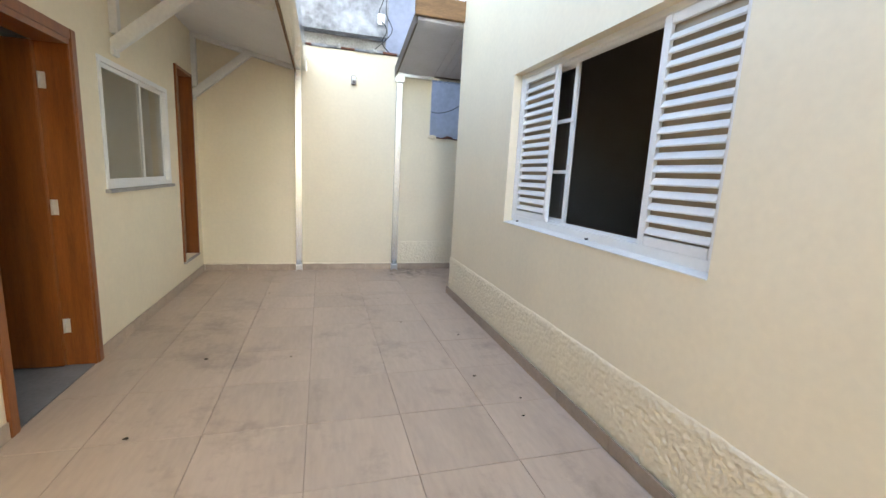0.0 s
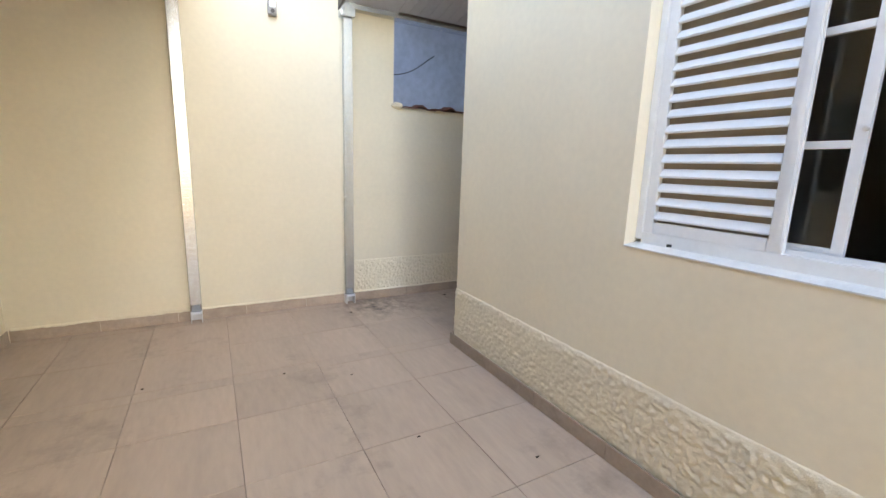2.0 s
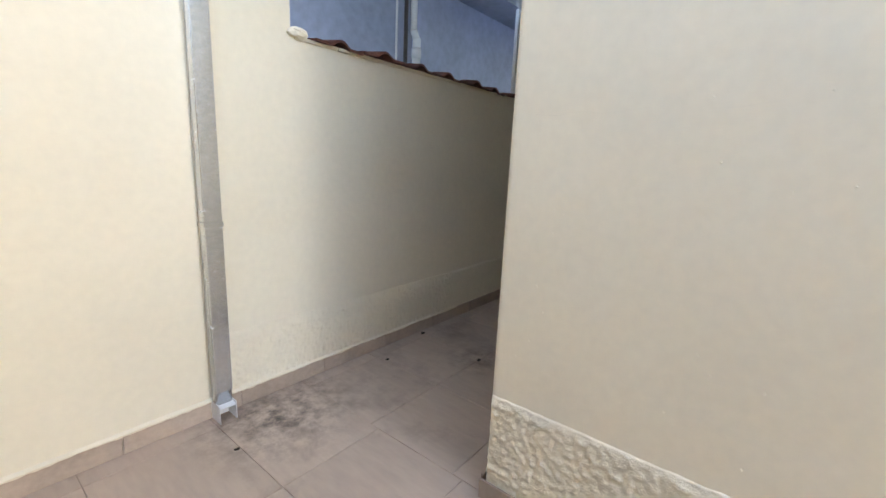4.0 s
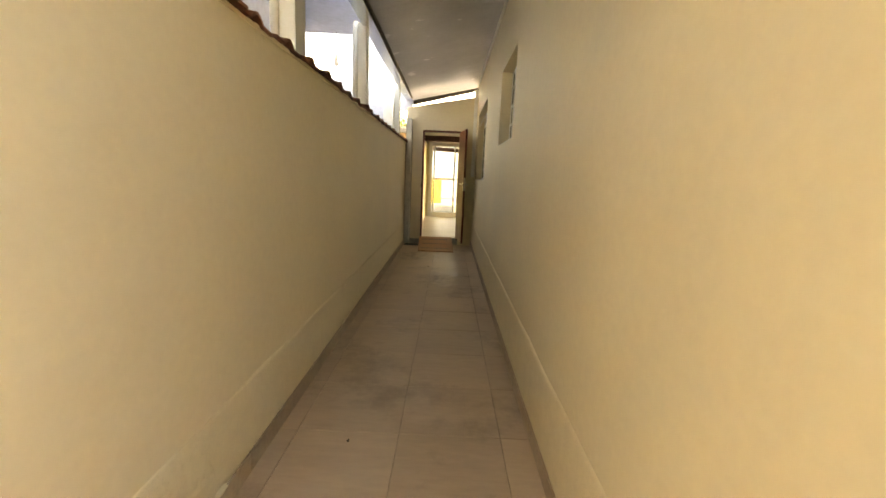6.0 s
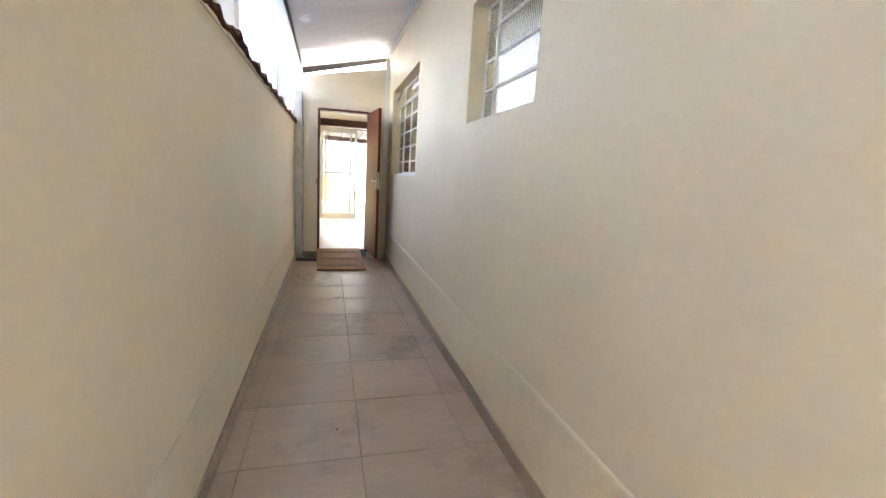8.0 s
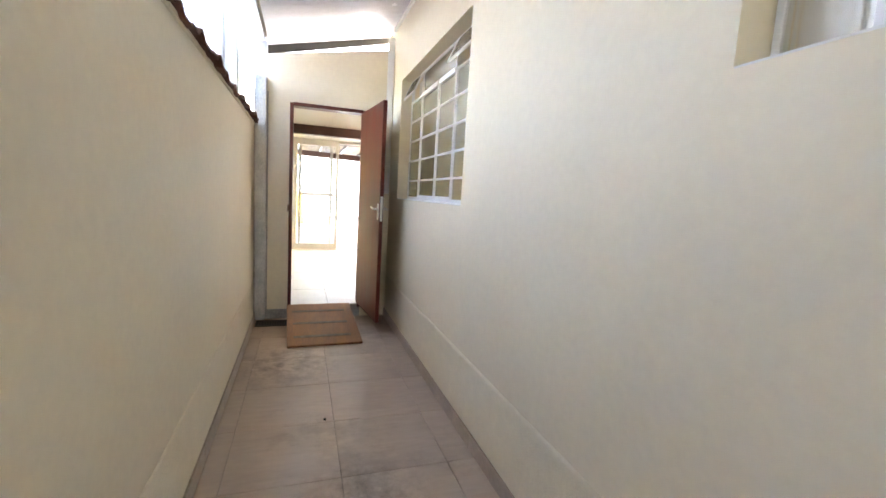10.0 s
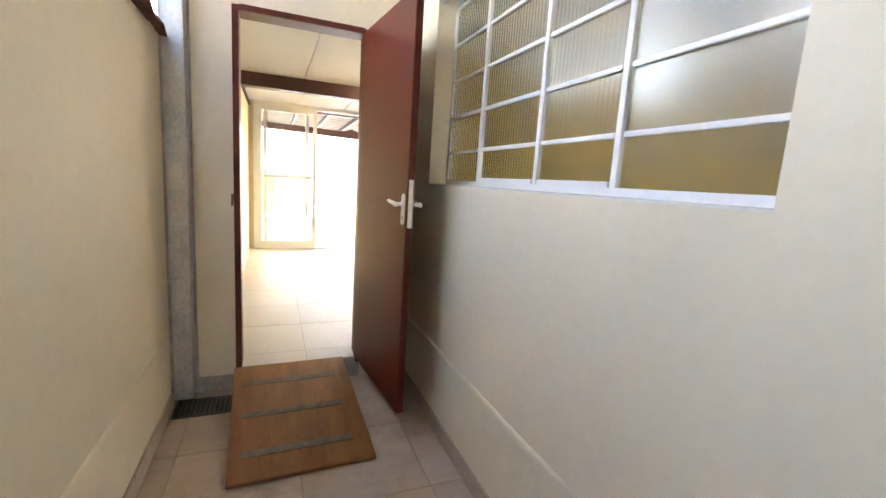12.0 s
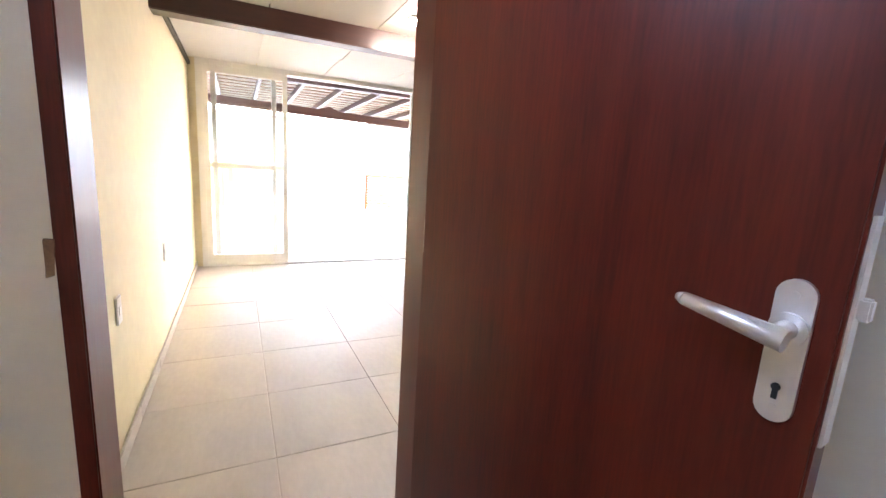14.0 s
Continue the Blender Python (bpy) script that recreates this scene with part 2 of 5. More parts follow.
def part(name, bm, material, parent, label=""):
    ob = mesh_ob(name, bm, material)
    ob.parent = parent
    ob.matrix_parent_inverse = parent.matrix_world.inverted()
    if label:
        tagged(ob, label)
    return ob


def thing(name, label, category, at=(0, 0, 0), group="", kind=""):
    ob = new(name)
    ob.empty_display_size = 0.1
    ob.matrix_world = Matrix.Translation(at)
    bpy.context.view_layer.update()
    return tagged(ob, label, category, group, kind)


def one(name, bm, material, label, category="", group="", kind=""):
    return tagged(mesh_ob(name, bm, material), label, category, group, kind)


def B():
    return bmesh.new()


def boxes(name, dims, material, parent, label="", bevel=0.0):
    bm = B()
    for d in dims:
        box(bm, *d, bevel=bevel)
    return part(name, bm, material, parent, label)


def wall(name, axis, c0, c1, u0, u1, z0, z1, holes, material, label):
    """A wall of real thickness whose holes go through. axis: its normal; u: along it; holes: (u0, u1, z0, z1)."""
    us = sorted({u0, u1, *[h[i] for h in holes for i in (0, 1)]})
    zs = sorted({z0, z1, *[h[i] for h in holes for i in (2, 3)]})
    us, zs = [u for u in us if u0 <= u <= u1], [z for z in zs if z0 <= z <= z1]
    bm = B()

    def solid(i, j):
        if not (0 <= i < len(us) - 1 and 0 <= j < len(zs) - 1):
            return False
        u, z = (us[i] + us[i + 1]) / 2, (zs[j] + zs[j + 1]) / 2
        return not any(h[0] < u < h[1] and h[2] < z < h[3] for h in holes)

    cache = {}

    def v(c, u, z):
        k = (c, u, z)
        if k not in cache:
            cache[k] = bm.verts.new((c, u, z) if axis == "x" else (u, c, z))
        return cache[k]
    for i in range(len(us) - 1):
        for j in range(len(zs) - 1):
            if not solid(i, j):
                continue
            a, b, c, d = us[i], us[i + 1], zs[j], zs[j + 1]
            for w in (c0, c1):
                bm.faces.new((v(w, a, c), v(w, b, c), v(w, b, d), v(w, a, d)))
            if not solid(i - 1, j):
                bm.faces.new((v(c0, a, c), v(c1, a, c), v(c1, a, d), v(c0, a, d)))
            if not solid(i + 1, j):
                bm.faces.new((v(c0, b, c), v(c1, b, c), v(c1, b, d), v(c0, b, d)))
            if not solid(i, j - 1):
                bm.faces.new((v(c0, a, c), v(c1, a, c), v(c1, b, c), v(c0, b, c)))
            if not solid(i, j + 1):
                bm.faces.new((v(c0, a, d), v(c1, a, d), v(c1, b, d), v(c0, b, d)))
    return one(name, bm, material, label, "wall", kind="structure")


# ---- large structure ----
# axes: x along the corridor, y along the yard; yard x -3.06..0, corridor y -1.36..0, house corner at (0, -1.36)
XL, W, XE, ZR = -3.06, 1.36, 8.525, 0.138
bm = B()
box(bm, -3.3, 8.53, -10.5, 0.1, -0.2, -0.006)
one("floor", bm, M_GROUT, "brown grout bed under the yard and corridor tiles", "floor", kind="structure")
bm = B()
box(bm, 8.53, 12.99, -4.6, 0.1, -0.2, ZR - 0.006)
one("floor_room", bm, M_GROUT_LIGHT, "grout bed under the pale room tiles", "floor", kind="structure")
bm = B()
box(bm, -400, 400, -400, 400, -0.6, -0.25)
one("ground", bm, M_EARTH, "pale dusty ground reaching the horizon", "ground", kind="structure")

# house: west face at x = 0, north face at y = -1.36
SW = (-4.92, -2.855, 1.066, 2.285)
# House walls rise to 7.2 m, a made-up height that blocks the sun.
wall("wall_west", "x", 0.0, 0.18, -10.5, -1.40, -0.01, 7.2, [SW], M_CREAM, "smooth cream painted house wall facing the yard")
W1 = (3.63, 4.61, 1.70, 2.43)
W2 = (6.28, 8.11, 1.33, 2.48)
wall("wall_north", "y", -1.54, -1.36, 0.18, XE, -0.01, 7.2, [W1, W2], M_CREAM, "cream painted house wall along the corridor")
bm = B()
prism(bm, [(0.0, -1.40), (0.18, -1.40), (0.18, -1.36), (0.02, -1.36), (0.009, -1.363), (0.003, -1.369), (0.0, -1.38)], "z", -0.01, 7.2)
one("wall_corner", bm, M_CREAM, "rounded cream plaster corner of the house", "wall", kind="structure")

# back wall: tall behind the yard, low with a tile coping along the corridor
bm = B()
box(bm, XL - 0.2, -0.0, 0.0, 0.16, -0.01, 3.04)
one("wall_back", bm, M_CREAM, "tall cream painted wall closing the yard", "wall", kind="structure")
bm = B()
box(bm, 0.0, XE + 0.14, 0.0, 0.16, -0.01, 1.965)
one("wall_corridor", bm, M_CREAM, "low cream painted boundary wall along the corridor", "wall", kind="structure")

# yard's far side wall with two doors and a window
D1 = (-3.74, -2.87, 0.0, 2.16)
D2 = (-0.835, -0.225, 0.295, 2.475)
WL = (-2.53, -1.12, 1.208, 2.155)
wall("wall_left", "x", XL - 0.16, XL, -10.5, 0.0, -0.01, 3.4, [D1, D2, WL], M_CREAM, "cream painted annex wall with two doors and a window")
bm = B()
box(bm, -1.75, 0.18, -10.66, -10.5, -0.01, 1.0)
box(bm, XL - 0.16, -1.75, -10.66, -10.5, -0.01, 3.4)
one("wall_south", bm, M_CREAM, "cream wall closing the yard with a low open stretch", "wall", kind="structure")

# annex behind the left wall
bm = B()
box(bm, -5.6, -5.45, -10.5, 0.0, 0, 3.0)
box(bm, -5.45, XL - 0.16, -2.74, -2.62, 0, 3.0)
box(bm, -5.45, XL - 0.16, -4.4, -4.25, 0, 3.0)
box(bm, -5.45, XL - 0.16, -1.0, -0.88, 0, 3.0)
box(bm, -5.45, XL - 0.16, 0.0, 0.12, 0, 3.0)
box(bm, -5.6, XL - 0.16, -10.5, 0.12, 3.0, 3.1)
one("wall_annex", bm, M_WHITEWALL, "plain pale inner walls of the annex", "wall", kind="structure")
bm = B()
box(bm, -5.6, XL - 0.0, -10.5, 0.12, -0.1, 0.004)
one("floor_annex", bm, M_ANNEX, "grey smooth annex floor", "floor", kind="structure")

# end wall of the corridor, top edge sloping, door hole
DE = (-1.075, -0.325, 0.0, 2.225)
wall("wall_end", "x", XE, XE + 0.14, -1.36, 0.0, -0.01, 2.60, [(DE[0], DE[1], -0.01, DE[3])], M_CREAM, "cream wall with a door opening closing the corridor")
bm = B()
prism(bm, [(-1.36, 2.60), (0.0, 2.60), (0.0, 2.635), (-0.62, 2.752), (-1.36, 2.885)], "x", XE, XE + 0.14)
one("wall_end_gable", bm, M_CREAM, "sloping cream wall top under the corridor roof", "wall", kind="structure")
bm = B()
box(bm, XE, XE + 0.14, DE[0], DE[1], -0.01, ZR - 0.012)
one("floor_threshold", bm, M_CONC, "cement threshold step under the end door", "floor", kind="structure")
# This wall end is added to close the house corner against sun.
bm = B()
box(bm, XE, XE + 0.14, -1.54, -1.36, -0.01, 7.2)
one("wall_north_end", bm, M_CREAM, "cream wall end beside the corridor door", "wall", kind="structure")

# room behind the end door
bm = B()
box(bm, XE + 0.14, 12.93, -0.172, 0.0, -0.1, 2.60)
one("wall_room_north", bm, M_YELLOW, "pale yellow painted room wall", "wall", kind="structure")
bm = B()
box(bm, XE + 0.14, 12.93, -4.6, -4.45, -0.1, 2.6)
one("wall_room_south", bm, M_YELLOW, "pale yellow painted room wall far side", "wall", kind="structure")
wall("wall_room_west", "x", XE, XE + 0.14, -4.45, -1.54, -0.1, 3.4, [], M_YELLOW, "pale yellow painted room wall beside the kitchen")
SD = (-3.75, -0.24, ZR, 2.37)
wall("wall_room_east", "x", 12.93, 13.07, -4.6, 0.0, -0.1, 2.6, [SD], M_YELLOW, "pale yellow wall around the sliding door")
bm = B()
prism(bm, [(8.67, 2.325), (12.925, 2.402), (12.925, 2.46), (8.67, 2.38)], "y", -4.45, -0.172)
one("ceiling_room", bm, M_CEIL, "white panelled sloping room ceiling", "ceiling", kind="structure")

# Unseen roof, added and kept dark to cut light bounced onto the lining.
bm = B()
box(bm, XE + 0.14, 13.07, -4.6, 0.0, 2.601, 2.65)
one("roof_room", bm, M_ROOFDARK, "unseen dark roof over the room, added to cut bounced light", "roof", kind="structure")

# kitchen and bedroom volumes behind the house walls
bm = B()
box(bm, 4.95, 5.07, -4.6, -1.54, 0, 3.2)
one("wall_kitchen", bm, M_YELLOW, "yellow painted inner kitchen walls", "wall", kind="structure")
KZ = 2.15
# The opening is made up, out of view, to brighten the corridor panes.
wall("wall_kitchen_south", "y", -4.6, -4.48, 5.07, XE, 0.0, KZ, [(5.2, 6.7, 1.0, 2.1)], M_KITCHEN, "mustard yellow lower kitchen wall with an unseen opening added for light")
# Unseen wall, added so no direct sun reaches the openings behind the panes.
bm = B()
box(bm, 3.43, 12.0, -9.2, -9.05, -0.25, 6.2)
one("wall_sunblock", bm, M_WHITEWALL, "unseen white wall added to block sun from the kitchen openings", "wall", kind="structure")
bm = B()
box(bm, XE - 0.03, XE - 0.004, -4.478, -1.545, 0.004, KZ)
one("wall_kitchen_east", bm, M_KITCHEN, "mustard yellow kitchen end wall", "wall", kind="structure")
bm = B()
box(bm, XE - 0.03, XE - 0.004, -4.478, -1.545, KZ + 0.002, 3.19)
one("wall_kitchen_east_upper", bm, M_WHITEWALL, "white upper part of the kitchen end wall", "wall", kind="structure")
bm = B()
box(bm, 4.92, 4.946, -4.478, -1.545, 0.004, 3.19)
one("wall_pantry_east", bm, M_WHITEWALL, "pale inner wall behind the small window", "wall", kind="structure")
wall("wall_kitchen_upper", "y", -4.6, -4.48, 5.07, XE, KZ, 3.2, [], M_WHITEWALL, "white upper kitchen wall")
# Opening added out of view so daylight reaches the small window's panes.
wall("wall_pantry_south", "y", -4.6, -4.48, 3.42, 4.95, 0.0, 3.2, [(3.6, 4.8, 1.4, 2.6)], M_WHITEWALL, "pale inner wall with an unseen opening added for light")
bm = B()
box(bm, 0.18, XE, -4.6, -1.54, 3.2, 3.3)
box(bm, 0.18, 3.42, -10.5, -4.6, 3.2, 3.3)
one("ceiling_house", bm, M_CEIL, "plain white house ceiling", "ceiling", kind="structure")
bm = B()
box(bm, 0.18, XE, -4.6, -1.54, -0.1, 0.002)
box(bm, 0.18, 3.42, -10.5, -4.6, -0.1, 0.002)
one("floor_house", bm, M_DARKROOM, "unseen house floor, room darkness put into its colour", "floor", kind="structure")
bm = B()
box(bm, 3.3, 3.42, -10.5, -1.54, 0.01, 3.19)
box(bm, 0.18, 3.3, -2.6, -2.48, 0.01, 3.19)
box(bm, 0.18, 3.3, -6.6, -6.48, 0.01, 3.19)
one("wall_bedroom", bm, M_DARKROOM, "plain inner bedroom walls, room darkness put into the colour", "wall", kind="structure")

# corridor roof: lean-to falling from the house to the boundary wall
def roof_z(y):
    return 2.80 + (-y) * 0.222


bm = B()
prism(bm, [(0.03, roof_z(0.03)), (-1.355, roof_z(-1.355)), (-1.355, roof_z(-1.355) + 0.05), (0.03, roof_z(0.03) + 0.05)], "x", -0.52, 8.81)
one("ceiling_corridor", bm, M_PVC, "pale ribbed lining under the sloping corridor roof", "ceiling", kind="structure")
bm = B()
# The run past y -1.355 is added to block sun at the house corner.
prism(bm, [(0.03, roof_z(0.03) - 0.09), (-1.355, roof_z(-1.355) - 0.06), (-1.65, roof_z(-1.355) - 0.055), (-1.65, roof_z(-1.355) + 0.07), (-1.355, roof_z(-1.355) + 0.07), (0.03, roof_z(0.03) + 0.07)], "x", 8.812, 8.835)
one("trim_roof_end", bm, M_BLACK, "dark board along the far edge of the corridor roof", "trim", kind="structure")
bm = B()
prism(bm, [(XL, 3.0), (-1.86, 2.745), (-1.86, 2.80), (XL, 3.06)], "y", -10.5, -0.004)
one("ceiling_porch", bm, M_SOFFIT, "white boarded soffit of the sloping porch roof", "ceiling", kind="structure")
# Upper walls and roof are unseen, added to keep sun off the yard.
bm = B()
box(bm, 0.0, 3.42, -10.5, -4.6, 7.2, 7.32)
box(bm, 0.0, XE + 0.14, -4.6, -1.36, 7.2, 7.32)
box(bm, XE - 0.15, XE, -4.48, -1.54, 3.3, 7.2)
box(bm, 3.42, XE, -4.6, -4.48, 3.3, 7.2)
box(bm, 3.27, 3.42, -10.5, -4.6, 3.3, 7.2)
one("roof_sunblock", bm, M_CONC, "unseen upper walls and flat roof added to block the sun", "roof", kind="structure")

# neighbour beyond the low wall
bm = B()
box(bm, -2.0, 6.7, 1.36, 1.5, -0.2, 4.4)
box(bm, 6.7, 8.0, 1.36, 1.5, -0.2, 3.0)
box(bm, 8.0, 8.15, 0.165, 1.36, -0.2, 3.0)
# This high block is added to stop sun streaks at the corridor end.
box(bm, 8.70, 8.85, -0.09, 1.5, 2.61, 4.4)
one("wall_neighbour", bm, M_NEIGH, "pale neighbour wall beyond the boundary, sky blue put into its colour", "wall", kind="structure")
bm = B()
box(bm, 0.4, 6.5, 0.23, 1.36, 3.30, 3.42)
one("ceiling_neighbour", bm, M_NEIGH, "white slab over the neighbour passage, sky blue put into its colour", "ceiling", kind="structure")
bm = B()
box(bm, -6, -0.62, 0.25, 1.3, 3.34, 5.6)
one("wall_mouldy", bm, M_MOULD, "mould stained white neighbour wall above the yard", "wall", kind="structure")
bm = B()
box(bm, -6, -0.62, 0.45, 1.3, 2.9, 3.34)
one("wall_ledge", bm, M_CONC, "grey concrete recess below the mouldy wall", "wall", kind="structure")
bm = B()
box(bm, -2.2, 8.2, 0.16, 1.5, -0.25, -0.2)
one("floor_neighbour", bm, M_CONC, "grey cement floor of the neighbour passage", "floor", kind="structure")


# ---- yard: openings in the annex wall ----
def wooden_door_one():
    """Varnished frame with an inward-opened leaf."""
    d = thing("door_1", "orange-brown varnished wooden door standing open inward", "door", (XL, -2.9, 0), kind="structure")
    bm = B()
    box(bm, XL - 0.17, XL + 0.012, -2.905, -2.868, 0.0, 2.15, 0.003)
    box(bm, XL - 0.17, XL + 0.012, -3.742, -3.705, 0.0, 2.15, 0.003)
    box(bm, XL - 0.17, XL + 0.012, -3.742, -2.868, 2.118, 2.158, 0.003)
    part("door_frame", bm, M_ORANGEWOOD, d)
    bm = B()
    box(bm, XL + 0.002, XL + 0.022, -2.885, -2.825, 0.0, 2.215, 0.004)
    box(bm, XL + 0.002, XL + 0.022, -3.785, -3.725, 0.0, 2.215, 0.004)
    box(bm, XL + 0.002, XL + 0.021, -3.725, -2.885, 2.15, 2.214, 0.004)
    part("architrave", bm, M_ORANGEWOOD, d, "varnished wooden architrave")
    leaf = part("door_leaf", (lambda b: (box(b, XL - 0.885, XL - 0.160, -2.945, -2.908, 0.012, 2.115, 0.004), b)[1])(B()), M_ORANGEWOOD, d)
    for z in (0.29, 1.10, 1.89):
        bm = B()
        box(bm, XL - 0.156, XL - 0.120, -2.9085, -2.9055, z - 0.05, z + 0.05, 0.001)
        tube(bm, (XL - 0.153, -2.914, z - 0.05), (XL - 0.153, -2.914, z + 0.05), 0.007, 8)
        part("hinge", bm, M_CHROME, leaf, "small steel butt hinge")


wooden_door_one()


def wooden_door_two():
    y0, y1, z0, z1 = D2
    d = thing("door_2", "narrow orange-brown wooden door above a raised sill", "door", (XL, (y0 + y1) / 2, z0), kind="structure")
    f = 0.035
    bm = B()
    box(bm, XL - 0.16, XL + 0.02, y0, y0 + f, z0, z1, 0.003)
    box(bm, XL - 0.16, XL + 0.02, y1 - f, y1, z0, z1, 0.003)
    box(bm, XL - 0.16, XL + 0.019, y0 + f, y1 - f, z1 - f, z1, 0.003)
    part("door_frame", bm, M_ORANGEWOOD, d)
    bm = B()
    box(bm, XL - 0.15, XL - 0.115, y0 + f + 0.002, y1 - f - 0.002, z0 + 0.02, z1 - f - 0.002, 0.003)
    part("door_leaf", bm, M_ORANGEWOOD, d)
    bm = B()
    box(bm, XL - 0.15, XL + 0.025, y0, y1, z0 - 0.025, z0 - 0.001, 0.004)
    part("door_sill", bm, M_CONC, d, "rough cement sill")


wooden_door_two()


def sliding_window():
    w = thing("window_1", "white aluminium two-pane sliding window", "window", (XL, -1.82, 1.2), kind="structure")
    y0, y1, z0, z1 = WL
    bm = B()
    f = 0.04
    box(bm, XL - 0.06, XL + 0.012, y0, y1, z1 - f, z1, 0.002)
    box(bm, XL - 0.06, XL + 0.012, y0, y1, z0, z0 + f, 0.002)
    box(bm, XL - 0.06, XL + 0.011, y0, y0 + f, z0 + f, z1 - f, 0.002)
    box(bm, XL - 0.06, XL + 0.011, y1 - f, y1, z0 + f, z1 - f, 0.002)
    part("window_frame", bm, M_WHITE, w)
    mid = (y0 + y1) / 2 + 0.05
    for a, b, x in ((y0 + f, mid + 0.02, XL - 0.025), (mid - 0.02, y1 - f, XL - 0.05)):
        bm = B()
        s = 0.032
        box(bm, x, x + 0.02, a, a + s, z0 + f, z1 - f, 0.002)
        box(bm, x, x + 0.02, b - s, b, z0 + f, z1 - f, 0.002)
        box(bm, x, x + 0.019, a + s, b - s, z0 + f, z0 + f + s, 0.002)
        box(bm, x, x + 0.019, a + s, b - s, z1 - f - s, z1 - f, 0.002)
        sash = part("sash", bm, M_WHITE, w)
        bm = B()
        box(bm, x + 0.007, x + 0.012, a + s, b - s, z0 + f + s, z1 - f - s)
        part("pane", bm, M_GLASS, sash, "clear window glass").visible_shadow = False
    bm = B()
    box(bm, XL - 0.05, XL + 0.035, y0 - 0.02, y1 + 0.02, z0 - 0.03, z0 - 0.002, 0.003)
    part("window_sill", bm, M_CONC, w, "thin grey stone sill")


sliding_window()


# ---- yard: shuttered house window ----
M_SLATSHADE = mat("slat_gap_shade", (0.38, 0.33, 0.26), 0.6, vary=0.05, scale=6)
def louvre_leaf(parent, x, y0, y1, z0, z1):
    s, d = 0.048, 0.026
    bm = B()
    box(bm, x, x + d, y0, y0 + s, z0, z1, 0.003)
    box(bm, x, x + d, y1 - s, y1, z0, z1, 0.003)
    box(bm, x, x + d - 0.001, y0 + s, y1 - s, z0, z0 + s, 0.003)
    box(bm, x, x + d - 0.001, y0 + s, y1 - s, z1 - s, z1, 0.003)
    leaf = part("shutter_leaf", bm, M_WHITE, parent, "white louvred shutter leaf")
    # Added sheet behind the slats; the shade in their gaps is its colour.
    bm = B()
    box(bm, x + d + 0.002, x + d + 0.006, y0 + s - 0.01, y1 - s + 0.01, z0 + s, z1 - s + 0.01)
    part("slat_gap_sheet", bm, M_SLATSHADE, leaf, "added sheet coloured as the shade between the slats")
    n = int((z1 - z0 - 2 * s) / 0.0622)
    for i in range(n):
        z = z0 + s + 0.03 + i * 0.0622
        bm = B()
        m = pose(x + d / 2 - 0.002, 0, z, 0, -58, 0)
        box(bm, -0.021, 0.021, y0 + s - 0.002, y1 - s + 0.002, -0.006, 0.006, 0.003, m)
        part("slat", bm, M_WHITE, leaf)
    return leaf


def shutter_window():
    y0, y1, z0, z1 = SW
    w = thing("window_2", "white louvred sliding shutter window half open on a dark room", "window", (0, -3.89, z0), kind="structure")
    xf = 0.075
    bm = B()
    f = 0.035
    box(bm, xf - 0.005, xf + 0.10, y0, y0 + f, z0 + 0.03, z1, 0.003)
    box(bm, xf - 0.005, xf + 0.10, y1 - f, y1, z0 + 0.03, z1, 0.003)
    box(bm, xf - 0.006, xf + 0.10, y0 + f, y1 - f, z1 - f, z1, 0.003)
    box(bm, xf - 0.006, xf + 0.10, y0 + f, y1 - f, z0 + 0.008, z0 + 0.03 + f, 0.003)
    for k in (0.028, 0.06):
        box(bm, xf + k, xf + k + 0.004, y0 + f, y1 - f, z0 + 0.03 + f, z0 + 0.045 + f)
        box(bm, xf + k, xf + k + 0.004, y0 + f, y1 - f, z1 - f - 0.02, z1 - f)
    part("window_frame", bm, M_WHITE, w)
    zb, zt = z0 + 0.03 + f, z1 - f
    louvre_leaf(w, xf, -3.435, y1 - f, zb, zt)
    louvre_leaf(w, xf, y0 + f, -4.40, zb, zt)
    # glazed leaf slid behind the louvred one
    a, b, x = -3.575, -3.02, xf + 0.068
    s = 0.035
    bm = B()
    box(bm, x, x + 0.022, a, a + s, zb, zt, 0.002)
    box(bm, x, x + 0.022, b - s, b, zb, zt, 0.002)
    for z in (zb, zb + 0.36, zb + 0.72, zt - s):
        box(bm, x, x + 0.021, a + s, b - s, z, z + s * (0.75 if zb < z < zt - s else 1), 0.002)
    sash = part("sash", bm, M_WHITE, w)
    for z in (zb + s, zb + 0.387, zb + 0.747):
        bm = B()
        box(bm, x + 0.008, x + 0.013, a + s, b - s, z, min(z + 0.333, zt - s))
        part("pane", bm, M_GLASS, sash, "clear window glass").visible_shadow = False
    bm = B()
    box(bm, xf - 0.01, xf + 0.0, -3.435, -3.41, zb + 0.02, zt - 0.02, 0.003)
    part("pull_strip", bm, M_WHITE, w)
    for y, z in ((-3.568, 1.55), (-3.568, 1.85)):
        bm = B()
        tube(bm, (x - 0.012, y, z), (x + 0.01, y, z), 0.008, 8)
        part("catch", bm, M_CHROME, sash)
    bm = B()
    prism(bm, [(-0.005, z0 - 0.004), (0.17, z0 - 0.004), (0.17, z0 + 0.029), (-0.005, z0 + 0.002)], "y", y0 + 0.002, y1 - 0.002)
    part("window_sill", bm, M_WHITEWOOD, w, "white painted sloping sill")
    for y in (-3.05, -4.02):
        bm = B()
        tube(bm, (0.035, y, z0 + 0.024), (0.035, y, z0 + 0.034), 0.011, 10)
        part("drain_plug", bm, M_BLACK, w, "small dark drain hole plug")


shutter_window()


